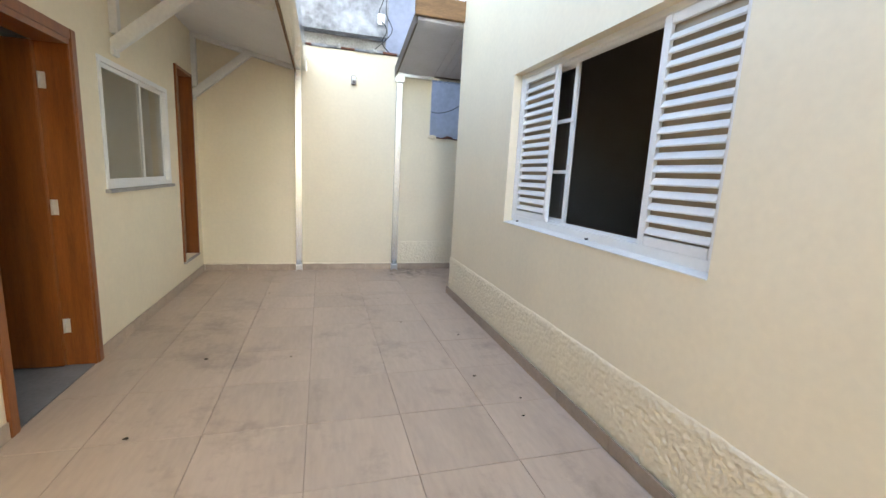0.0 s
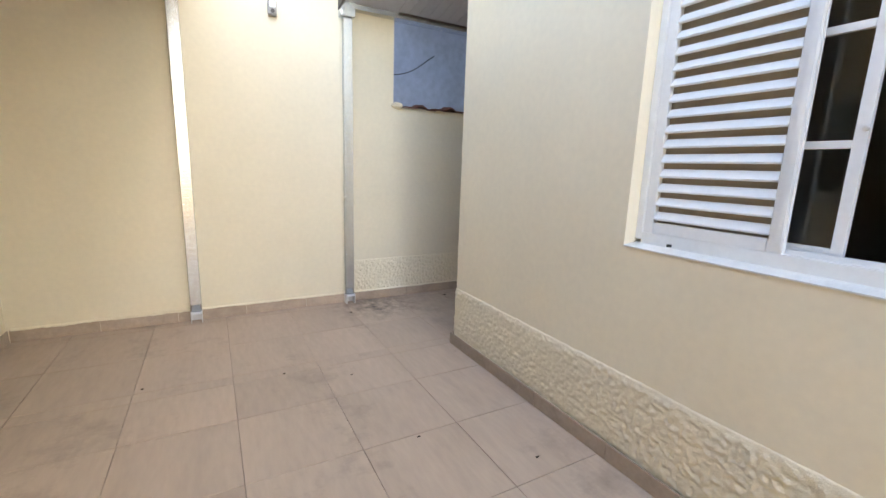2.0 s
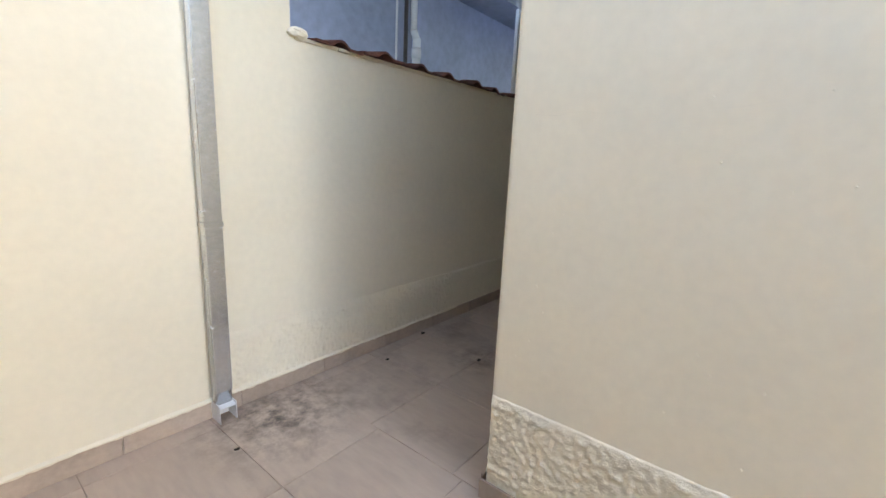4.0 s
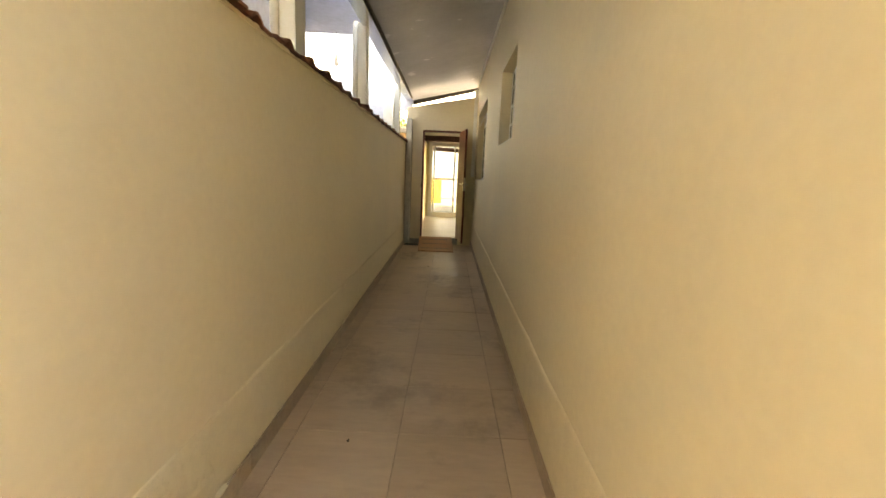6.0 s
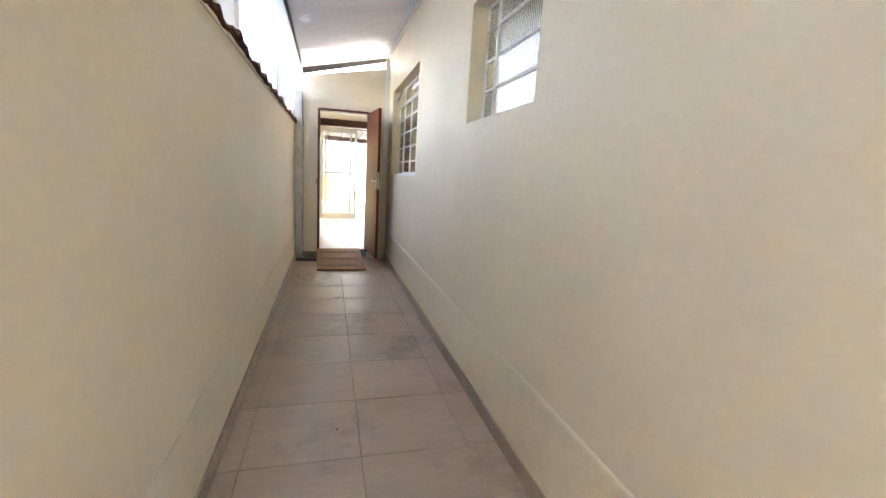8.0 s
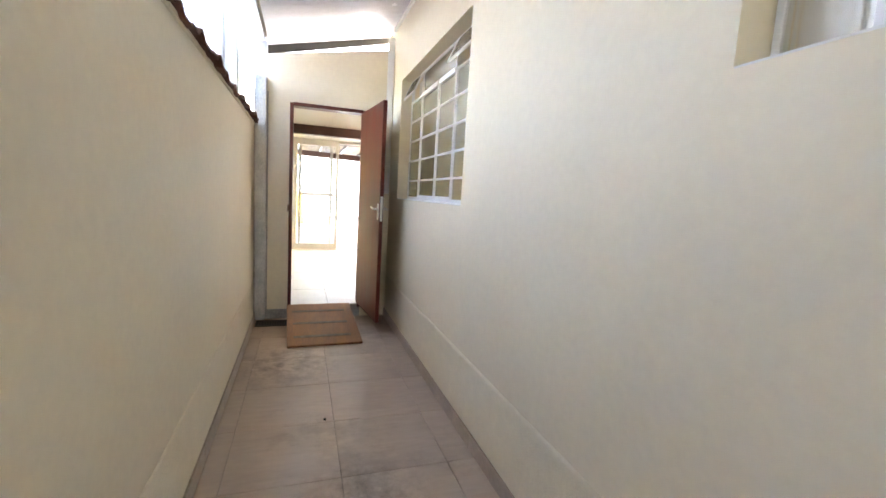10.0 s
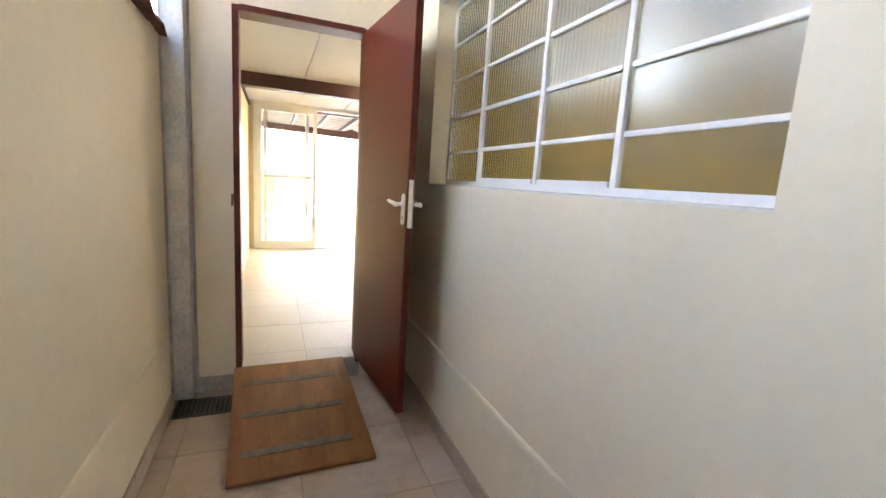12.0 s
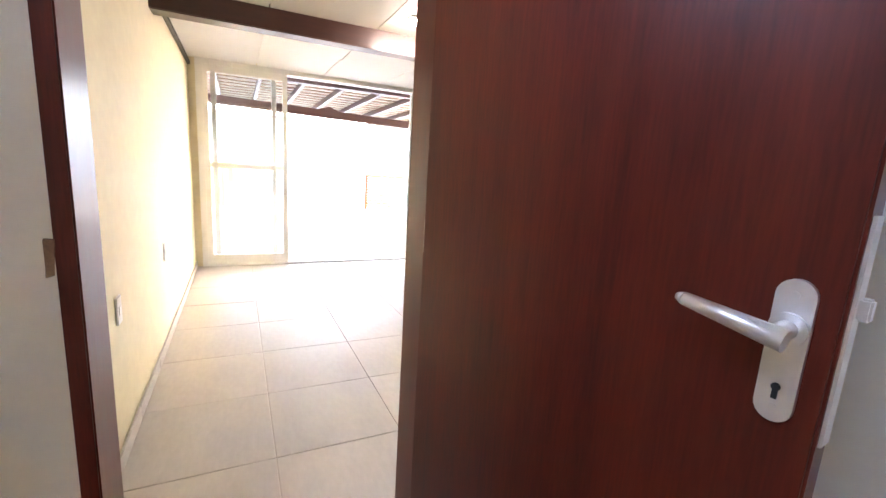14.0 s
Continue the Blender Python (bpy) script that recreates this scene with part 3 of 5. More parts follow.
# ---- yard: porch roof, gutters and pipes ----
def roof_brace(y, reach):
    b = thing("roof_brace", "white painted timber bracket carrying the porch roof", "bracket", (XL, y, 2.2), "porch roof brackets")
    bm = B()
    box(bm, XL + 0.002, XL + 0.055, y - 0.035, y + 0.035, 2.36, 2.975, 0.004)
    part("wall_post", bm, M_WHITEWOOD, b)
    a = Vector((XL + 0.01, y, 2.27))
    c = Vector((XL + reach, y, 2.995 - 0.2076 * reach - 0.03))
    d = (c - a)
    q = Matrix.Translation((a + c) / 2) @ d.to_track_quat("X", "Z").to_matrix().to_4x4()
    bm = B()
    box(bm, -d.length / 2, d.length / 2, -0.035, 0.035, -0.045, 0.045, 0.005, q)
    part("diagonal", bm, M_WHITEWOOD, b)
    bm = B()
    box(bm, 0, 1.13, -0.035, 0.035, -0.06, -0.003, 0.004, pose(XL + 0.055, y, 2.985, 0, math.degrees(math.atan(0.2125)), 0))
    part("top_chord", bm, M_WHITEWOOD, b)
    bm = B()
    box(bm, XL + 0.002, XL + 0.03, y - 0.05, y + 0.05, 2.20, 2.27, 0.004)
    part("foot_block", bm, M_WHITEWOOD, b)


roof_brace(-0.14, 0.66)
roof_brace(-2.26, 0.66)
roof_brace(-5.0, 0.66)

# boards of the porch soffit: joints as shallow reveals
bm = B()
for i in range(52):
    y1 = -0.012 - i * 0.2
    box(bm, 0, 1.215, y1 - 0.196, y1, -0.012, -0.002, 0.0, pose(XL + 0.004, 0, 2.999, 0, math.degrees(math.atan(0.2125)), 0))
one("trim_soffit_boards", bm, M_SOFFIT, "white tongue and groove soffit boards", "ceiling boards", kind="structure")
bm = B()
box(bm, 0, 1.2, -0.03, -0.002, -0.045, -0.014, 0.003, pose(XL + 0.004, 0, 2.999, 0, math.degrees(math.atan(0.2125)), 0))
one("trim_soffit_end", bm, M_WHITEWOOD, "white cover strip at the porch soffit edge", "trim", kind="structure")
bm = B()
box(bm, -1.88, -1.862, -10.4, -0.012, 2.69, 2.79, 0.003)
one("trim_porch_fascia", bm, M_RAWWOOD, "weathered brown fascia strip behind the gutter", "trim", kind="structure")


def gutter_y(x0, x1, z0, z1, y0, y1):
    g = thing("rain_gutter", "galvanised steel box gutter along the porch roof", "gutter", ((x0 + x1) / 2, y1, z0))
    bm = B()
    prism(bm, [(x0, z1), (x0, z0), (x1, z0), (x1 + 0.012, z1), (x1 + 0.002, z1), (x1 - 0.006, z0 + 0.006), (x0 + 0.004, z0 + 0.006), (x0 + 0.004, z1)], "y", y0, y1)
    part("channel", bm, M_GALV, g)
    bm = B()
    box(bm, x0, x1 + 0.008, y1, y1 + 0.004, z0, z1)
    part("end_cap", bm, M_GALV, g)
    for k in range(6):
        bm = B()
        y = y1 - 0.7 - k * 1.6
        box(bm, x0 - 0.001, x1 + 0.012, y - 0.012, y + 0.012, z1 - 0.003, z1 + 0.004)
        part("strap", bm, M_GALV, g)


gutter_y(-1.858, -1.73, 2.715, 2.90, -10.4, -0.02)


def downpipe(x, y, ztop, hopper, name_label):
    d = thing("downpipe", name_label, "downpipe", (x, y, 0), "yard downpipes")
    w, h = 0.043, 0.033
    bm = B()
    n = 14
    ring = [(x + w * max(-1, min(1, 1.25 * math.cos(2 * math.pi * i / n))), y + h * max(-1, min(1, 1.25 * math.sin(2 * math.pi * i / n)))) for i in range(n)]
    prism(bm, ring, "z", 0.095, ztop)
    for f in bm.faces:
        f.smooth = len(f.verts) == 4
    part("pipe", bm, M_GALV, d)
    for z in (1.02, 2.04):
        if z < ztop - 0.2:
            bm = B()
            box(bm, x - w - 0.002, x + w + 0.002, y - h - 0.002, y + h + 0.002, z - 0.012, z + 0.012, 0.002)
            part("joint_sleeve", bm, M_GALV, d)
    bm = B()
    box(bm, x - w + 0.004, x + w - 0.004, y - h - 0.001, y - h + 0.003, 0.16, ztop - 0.02)
    part("seam", bm, M_GALV, d)
    bm = B()
    for q in (x - w, x + w - 0.004):
        box(bm, q, q + 0.004, y - h - 0.03, y + h, 0.004, 0.10)
    prism(bm, [(y - h - 0.03, 0.085), (y - h - 0.03, 0.081), (y + h, 0.105), (y + h, 0.109)], "x", x - w, x + w)
    box(bm, x - w, x + w, y + h - 0.004, y + h, 0.004, 0.10)
    part("shoe", bm, M_WHITE, d, "open bright metal outlet shoe")
    if hopper:
        bm = B()
        box(bm, x - 0.065, x + 0.065, y - 0.05, y + 0.045, ztop - 0.005, ztop + 0.06, 0.004)
        box(bm, x - 0.055, x + 0.055, y - 0.042, y + 0.04, ztop + 0.06, ztop + 0.14, 0.004)
        part("hopper", bm, M_GALV, d, "small boxy rain hopper")


downpipe(-1.832, -0.048, 2.72, False, "galvanised rectangular downpipe on the cream wall")
downpipe(-0.478, -0.048, 2.70, True, "galvanised downpipe with a boxy hopper on the wall")


def wall_lamp():
    w = thing("wall_lamp", "small weathered wall lamp socket box", "lamp", (-1.11, 0, 2.66))
    bm = B()
    box(bm, -1.145, -1.075, -0.05, -0.001, 2.60, 2.72, 0.008)
    part("box", bm, M_CONC, w)
    bm = B()
    box(bm, -1.135, -1.085, -0.055, -0.051, 2.66, 2.71, 0.001)
    part("cover", bm, M_WHITE, w, "pale cover plate")
    bm = B()
    tube(bm, (-1.11, -0.058, 2.632), (-1.11, -0.045, 2.632), 0.016, 12)
    part("socket", bm, M_DARKMETAL, w, "dark round socket")


wall_lamp()

# corridor roof overhang at the house corner
bm = B()
box(bm, -0.56, 0.17, -1.43, -1.365, 3.13, 3.34, 0.006)
one("roof_purlin", bm, M_RAWWOOD, "weathered brown timber purlin end under the roof", "beam")
bm = B()
prism(bm, [(0.05, roof_z(0.05) - 0.04), (-1.36, roof_z(-1.36) - 0.04), (-1.36, roof_z(-1.36) + 0.10), (0.05, roof_z(0.05) + 0.10)], "x", -0.545, -0.522)
one("trim_roof_verge", bm, M_DARKMETAL, "dark weathered verge board of the corridor roof", "trim", kind="structure")
bm = B()
prism(bm, [(0.045, 2.775), (0.0, 2.775), (0.0, 2.80), (0.045, 2.80)], "x", -0.52, 0.0)
one("trim_roof_edge", bm, M_WHITEWOOD, "white edge strip under the roof overhang", "trim", kind="structure")

# broken mortar and tile pieces on the tall wall
rnd = random.Random(5)
cop = thing("wall_coping", "rough broken tile and mortar coping on the tall wall", "coping", (-1.5, 0.06, 3.04))
for i in range(16):
    x = -3.0 + i * 0.19
    bm = B()
    vs = box(bm, x, x + 0.2, -0.025 - rnd.random() * 0.02, 0.17, 3.042, 3.062 + rnd.random() * 0.02, 0.006)
    for v in vs:
        if v.is_valid:
            v.co += Vector((rnd.uniform(-1, 1), rnd.uniform(-1, 1), rnd.uniform(-0.2, 1))) * 0.008
    part("coping_tile", bm, M_MOULD if i % 3 else M_CLAY, cop)
for i in range(6):
    bm = B()
    bmesh.ops.create_icosphere(bm, subdivisions=1, radius=0.035, matrix=Matrix.Translation((-2.6 + i * 0.43 + rnd.random() * 0.1, -0.02, 3.075)))
    for v in bm.verts:
        v.co += Vector((rnd.uniform(-1, 1), rnd.uniform(-1, 1), rnd.uniform(-1, 0.4))) * 0.014
    part("mortar_lump", bm, M_CONC, cop)

# cable hanging on the corner of the mouldy wall
def cable(name, pts, r, label, material):
    cu = bpy.data.curves.new(name, "CURVE")
    cu.dimensions, cu.bevel_depth, cu.bevel_resolution = "3D", r, 2
    sp = cu.splines.new("BEZIER")
    sp.bezier_points.add(len(pts) - 1)
    for p, q in zip(sp.bezier_points, pts):
        p.co, p.handle_left_type, p.handle_right_type = q, "AUTO", "AUTO"
    cu.materials.append(material)
    return tagged(new(name, cu), label, "cable")


cable("loose_cable", [(-0.78, 0.22, 4.2), (-0.70, 0.2, 3.85), (-0.76, 0.18, 3.6), (-0.66, 0.1, 3.4), (-0.72, 0.05, 3.2), (-0.62, 0.03, 3.08)], 0.007, "loose black cable hanging from the neighbour wall", M_BLACK)
cable("loose_cable", [(-0.6, 0.24, 4.1), (-0.66, 0.15, 3.62), (-0.58, 0.12, 3.42), (-0.68, 0.05, 3.25), (-0.85, 0.0, 3.08)], 0.006, "loose black cable hanging from the neighbour wall", M_BLACK)
bm = B()
box(bm, -0.78, -0.68, 0.16, 0.24, 3.48, 3.62, 0.01)
one("junction_box", bm, M_GALV, "small grey junction box on the mouldy wall", "box")


# ---- rough plinth bands ----
def plinth(name, axis, c, out, u0, u1, z0, z1, step, depth, seed, label, soft=30.0):
    """A band of thrown render: a dense bumpy skin with a wavy top, back edge sunk in the wall."""
    nu, nz = int((u1 - u0) / step), max(6, int((z1 - z0) / step))
    vs, fs = [], []
    for i in range(nu + 1):
        u = u0 + (u1 - u0) * i / nu
        top = z1 + 0.012 * noise.noise(Vector((u * 2.3, seed, 0))) + 0.006 * noise.noise(Vector((u * 17, seed, 3)))
        for j in range(nz + 2):
            f = min(1.0, j / nz)
            z = z0 + (top - z0) * f
            r = noise.noise(Vector((u * 46, z * 46, seed))) * 0.7 + noise.noise(Vector((u * 90, z * 90, seed + 9))) * 0.55
            d = depth * min(1.0, 0.3 + (1 - f) * soft) * (0.7 + 1.0 * r) if j <= nz else -0.01
            p = c + out * max(d, 0.001 if j <= nz else -0.01)
            vs.append((p, u, z) if axis == "x" else (u, p, z))
    k = nz + 2
    for i in range(nu):
        for j in range(nz + 1):
            a = i * k + j
            fs.append((a, a + k, a + k + 1, a + 1))
    me = bpy.data.meshes.new(name)
    me.from_pydata(vs, [], fs)
    me.materials.append(M_PLINTH)
    for p in me.polygons:
        p.use_smooth = True
    ob = tagged(new(name, me), label, "plinth", kind="structure")
    return ob


plinth("trim_plinth_west", "x", 0.0, -1, -7.5, -1.372, 0.06, 0.462, 0.0085, 0.0125, 1.0, "rough thrown-render plinth band on the house wall", 9.0)
plinth("trim_plinth_north", "y", -1.36, 1, 0.02, XE - 0.01, 0.06, 0.462, 0.022, 0.007, 4.0, "painted-over rough plinth band along the corridor")
plinth("trim_plinth_boundary", "y", 0.0, -1, -0.42, 1.5, 0.06, 0.43, 0.0085, 0.012, 7.0, "rough thrown-render plinth band on the boundary wall", 5.0)
plinth("trim_plinth_boundary", "y", 0.0, -1, 1.5, 8.38, 0.06, 0.43, 0.022, 0.005, 7.0, "painted-over smooth plinth band on the boundary wall", 5.0)


# ---- corridor ----
def clay_coping():
    """Roman tiles laid across the wall top, each with one raised roll."""
    c = thing("clay_coping", "dark red clay tiles laid along the low wall top", "coping", (4.2, 0.06, 1.965))
    pitch = 0.334
    prof = []
    for i in range(17):
        u = i / 16
        h = 0.0
        if 0.31 < u < 0.69:
            h = 0.033 * math.sin((u - 0.31) / 0.38 * math.pi)
        prof.append((u * (pitch - 0.004), h + 0.006 * (1 - u)))
    bm = B()
    top = [(u, h + 0.014) for u, h in prof]
    rows = []
    for y, dz in ((-0.042, -0.006), (0.10, 0.012), (0.20, 0.0)):
        rows.append(([bm.verts.new((u, y, h + dz)) for u, h in prof], [bm.verts.new((u, y, h + dz)) for u, h in top]))
    n = len(prof)
    for a, b in zip(rows, rows[1:]):
        for i in range(n - 1):
            bm.faces.new((a[0][i], a[0][i + 1], b[0][i + 1], b[0][i]))
            f = bm.faces.new((a[1][i], b[1][i], b[1][i + 1], a[1][i + 1]))
            f.smooth = True
        for k in (0, n - 1):
            bm.faces.new((a[0][k], a[1][k], b[1][k], b[0][k]))
    for r in (rows[0], rows[-1]):
        for i in range(n - 1):
            bm.faces.new((r[0][i], r[1][i], r[1][i + 1], r[0][i + 1]))
    bmesh.ops.recalc_face_normals(bm, faces=bm.faces[:])
    me = bpy.data.meshes.new("coping_tile")
    bm.to_mesh(me)
    bm.free()
    me.materials.append(M_CLAY)
    r = random.Random(3)
    for k in range(25):
        ob = new("coping_tile", me)
        ob.parent = c
        ob.matrix_parent_inverse = c.matrix_world.inverted()
        ob.matrix_basis = pose(0.31 - 0.167 + (k - 0) * pitch + r.uniform(-0.012, 0.012), r.uniform(-0.012, 0.012), 1.968 + r.uniform(-0.002, 0.005), 0, r.uniform(-1.2, 1.2), r.uniform(-2.5, 2.5))
    bm = B()
    for k in range(60):
        x = 0.02 + k * 0.14
        box(bm, x, x + 0.142, -0.006 - 0.008 * r.random(), 0.15, 1.955, 1.972 + 0.004 * r.random(), 0.0)
    tagged(part("mortar_bed", bm, M_CREAM, c, "uneven painted mortar under the tiles"), kind="stuff")


clay_coping()
bm = B()
bmesh.ops.create_icosphere(bm, subdivisions=2, radius=0.05, matrix=Matrix.Translation((0.04, -0.005, 1.985)) @ Matrix.Diagonal((1.2, 0.7, 0.7, 1)))
for v in bm.verts:
    v.co += Vector((1, 0.5, 0.7)) * 0.02 * noise.noise(v.co * 30)
one("mortar_lump", bm, M_CREAM, "painted mortar lump at the coping end", "mortar")


def roof_post(x, y0, y1, w):
    p = thing("roof_post", "white painted square post on the boundary wall", "post", (x, (y0 + y1) / 2, 1.98), "posts on the boundary wall")
    bm = B()
    box(bm, x, x + w, y0, y1, 1.972, 2.80, 0.004)
    part("shaft", bm, M_WHITE, p)
    bm = B()
    tube(bm, (x - 0.022, y0 + 0.10, 1.99), (x - 0.022, y0 + 0.10, 2.80), 0.02, 10)
    part("conduit", bm, M_WHITE, p, "white plastic conduit")


roof_post(2.50, 0.005, 0.145, 0.17)
roof_post(4.46, 0.005, 0.14, 0.15)
roof_post(7.50, 0.03, 0.30, 0.14)

g = thing("rain_gutter", "galvanised box gutter under the corridor roof edge", "gutter", (4, -0.03, 2.77))
bm = B()
prism(bm, [(0.05, 2.87), (0.04, 2.77), (-0.085, 2.77), (-0.085, 2.812), (-0.079, 2.812), (-0.079, 2.776), (0.034, 2.776), (0.044, 2.87)], "x", -0.50, 8.5)
part("channel", bm, M_GALV, g)
bm = B()
prism(bm, [(-0.088, 2.80), (-0.105, 2.802), (-0.105, 2.835), (-0.088, 2.83)], "x", 0.02, 8.5)
part("edge_strip", bm, M_DARKMETAL, g, "dark strip where lining meets gutter")

# ribs of the corridor lining run across the passage
bm = B()
sl = math.degrees(math.atan(0.222))
for i in range(90):
    x0 = 0.0 + i * 0.1025
    if x0 > 8.65:
        break
    box(bm, x0, x0 + 0.098, -1.345 / math.cos(math.radians(sl)), -0.11, -0.010, -0.002, 0.0, Matrix.Translation((0, 0, 2.80)) @ pose(0, 0, 0, -sl, 0, 0))
one("trim_lining_boards", bm, M_PVC, "narrow grey-white lining boards under the roof", "ceiling boards", kind="structure")
bm = B()
prism(bm, [(-1.358, roof_z(-1.36) - 0.05), (-1.335, roof_z(-1.335) - 0.045), (-1.335, roof_z(-1.335) - 0.011), (-1.358, roof_z(-1.36) - 0.011)], "x", 0.03, 8.5)
one("trim_lining_cornice", bm, M_WHITEWOOD, "white cornice strip between lining and wall", "trim", kind="structure")


# ribbed-glass steel windows
def ribbed_pane(x0, x1, z0, z1, y, ribs=True):
    bm = B()
    if not ribs:
        box(bm, x0, x1, y - 0.002, y + 0.002, z0, z1)
        return bm
    n = max(4, int((x1 - x0) / 0.021)) * 6
    a, b = [], []
    for i in range(n + 1):
        x = x0 + (x1 - x0) * i / n
        d = 0.0006 * math.sin(2 * math.pi * i / 6)
        a.append((bm.verts.new((x, y + 0.002 + d, z0)), bm.verts.new((x, y + 0.002 + d, z1))))
        b.append((bm.verts.new((x, y - 0.002, z0)), bm.verts.new((x, y - 0.002, z1))))
    for i in range(n):
        bm.faces.new((a[i][0], a[i][1], a[i + 1][1], a[i + 1][0]))
        bm.faces.new((b[i][0], b[i + 1][0], b[i + 1][1], b[i][1]))
        bm.faces.new((a[i][0], a[i + 1][0], b[i + 1][0], b[i][0]))
        bm.faces.new((a[i][1], b[i][1], b[i + 1][1], a[i + 1][1]))
    for k in (0, n):
        bm.faces.new((a[k][0], b[k][0], b[k][1], a[k][1]))
    return bm


def steel_window(name, label, x0, x1, z0, z1, cols, rows, slide, clear_cols, vent):
    """Small panes in a white steel grid. cols, rows: edges of the grid; slide: columns that stand in a thicker sliding frame."""
    yf = -1.462
    w = thing(name, label, "window", ((x0 + x1) / 2, yf, z0), kind="structure")
    bm = B()
    t = 0.016
    box(bm, x0 + 0.002, x1 - 0.002, yf - 0.03, yf, z0 + 0.002, z0 + 0.028, 0.002)
    box(bm, x0 + 0.002, x1 - 0.002, yf - 0.03, yf, z1 - 0.022, z1 - 0.002, 0.002)
    box(bm, x0 + 0.002, x0 + 0.022, yf - 0.03, yf - 0.001, z0 + 0.028, z1 - 0.022, 0.002)
    box(bm, x1 - 0.022, x1 - 0.002, yf - 0.03, yf - 0.001, z0 + 0.028, z1 - 0.022, 0.002)
    part("window_frame", bm, M_WHITE, w)
    for i, x in enumerate(cols[1:-1]):
        wd = 0.012 if (i in slide or i + 1 in slide) else 0.009
        bm = B()
        top = rows[-2] - 0.02 if (i in slide and i + 1 in slide) else z1 - 0.022
        box(bm, x - wd, x + wd, yf - 0.020, yf + 0.003, z0 + 0.028, top, 0.002)
        part("mullion", bm, M_WHITE, w)
    for i in range(len(cols) - 1):
        for j, z in enumerate(rows[1:-1]):
            bm = B()
            big = j == len(rows) - 3 and i in slide
            box(bm, cols[i] + 0.018, cols[i + 1] - 0.018, yf - 0.02, yf + (0.008 if big else 0.001), z - (0.02 if big else 0.008), z + (0.018 if big else 0.008), 0.002)
            part("glazing_bar", bm, M_WHITE, w)
        if i in slide:
            bm = B()
            box(bm, cols[i] + 0.018, cols[i + 1] - 0.018, yf - 0.02, yf + 0.004, z0 + 0.028, z0 + 0.046, 0.003)
            part("sash_rail", bm, M_WHITE, w)
    for i in range(len(cols) - 1):
        for j in range(len(rows) - 1):
            a, b, c, d = cols[i] + 0.008, cols[i + 1] - 0.008, rows[j] + 0.004, rows[j + 1] - 0.004
            if slide and j == len(rows) - 2 and i in slide:
                if i != slide[0]:
                    continue
                b = cols[slide[-1] + 1] - 0.008
            if j == len(rows) - 2 and i in vent:
                bm = ribbed_pane(a + 0.012, b - 0.012, -(d - c) + 0.02, 0.0, 0.0)
                bmesh.ops.transform(bm, matrix=Matrix.Translation((0, yf - 0.004, d)) @ pose(0, 0, 0, 24, 0, 0), verts=bm.verts[:])
                pane = part("vent_pane", bm, M_RIBGLASS, w, "tilted ribbed vent pane")
                bm = B()
                h = (d - c) - 0.01
                m = Matrix.Translation((0, yf - 0.004, d)) @ pose(0, 0, 0, 24, 0, 0)
                box(bm, a + 0.012, b - 0.012, -0.008, 0.008, -h - 0.012, -h + 0.008, 0.002, m)
                box(bm, a + 0.004, a + 0.014, -0.008, 0.008, -h, 0.0, 0.002, m)
                box(bm, b - 0.014, b - 0.004, -0.008, 0.008, -h, 0.0, 0.002, m)
                part("vent_frame", bm, M_WHITE, pane)
            else:
                part("pane", ribbed_pane(a, b, c, d, yf - 0.012, i not in clear_cols), M_GLASSY if i in clear_cols else M_RIBGLASS, w, "clear pane" if i in clear_cols else "ribbed translucent pane")
    bm = B()
    prism(bm, [(-1.50, z0 + 0.004), (-1.359, z0 + 0.001), (-1.359, z0 - 0.004), (-1.50, z0 - 0.004)], "x", x0 + 0.002, x1 - 0.002)
    part("window_sill", bm, M_WHITEWOOD, w, "thin pale sill")


steel_window("window_3", "white steel window with ribbed glass panes in the corridor", W1[0], W1[1], W1[2], W1[3], [W1[0], 4.41, W1[1]], [W1[2], 1.905, 2.088, 2.27, W1[3]], (), (), ())
steel_window("window_4", "white steel grid window with ribbed panes and a tilted vent", W2[0], W2[1], W2[2], W2[3], [W2[0], 6.785, 7.195, 7.69, W2[1]], [W2[2], 1.51, 1.70, 1.89, 2.08, 2.27, W2[3]], (1, 2), (0,), (0, 3))


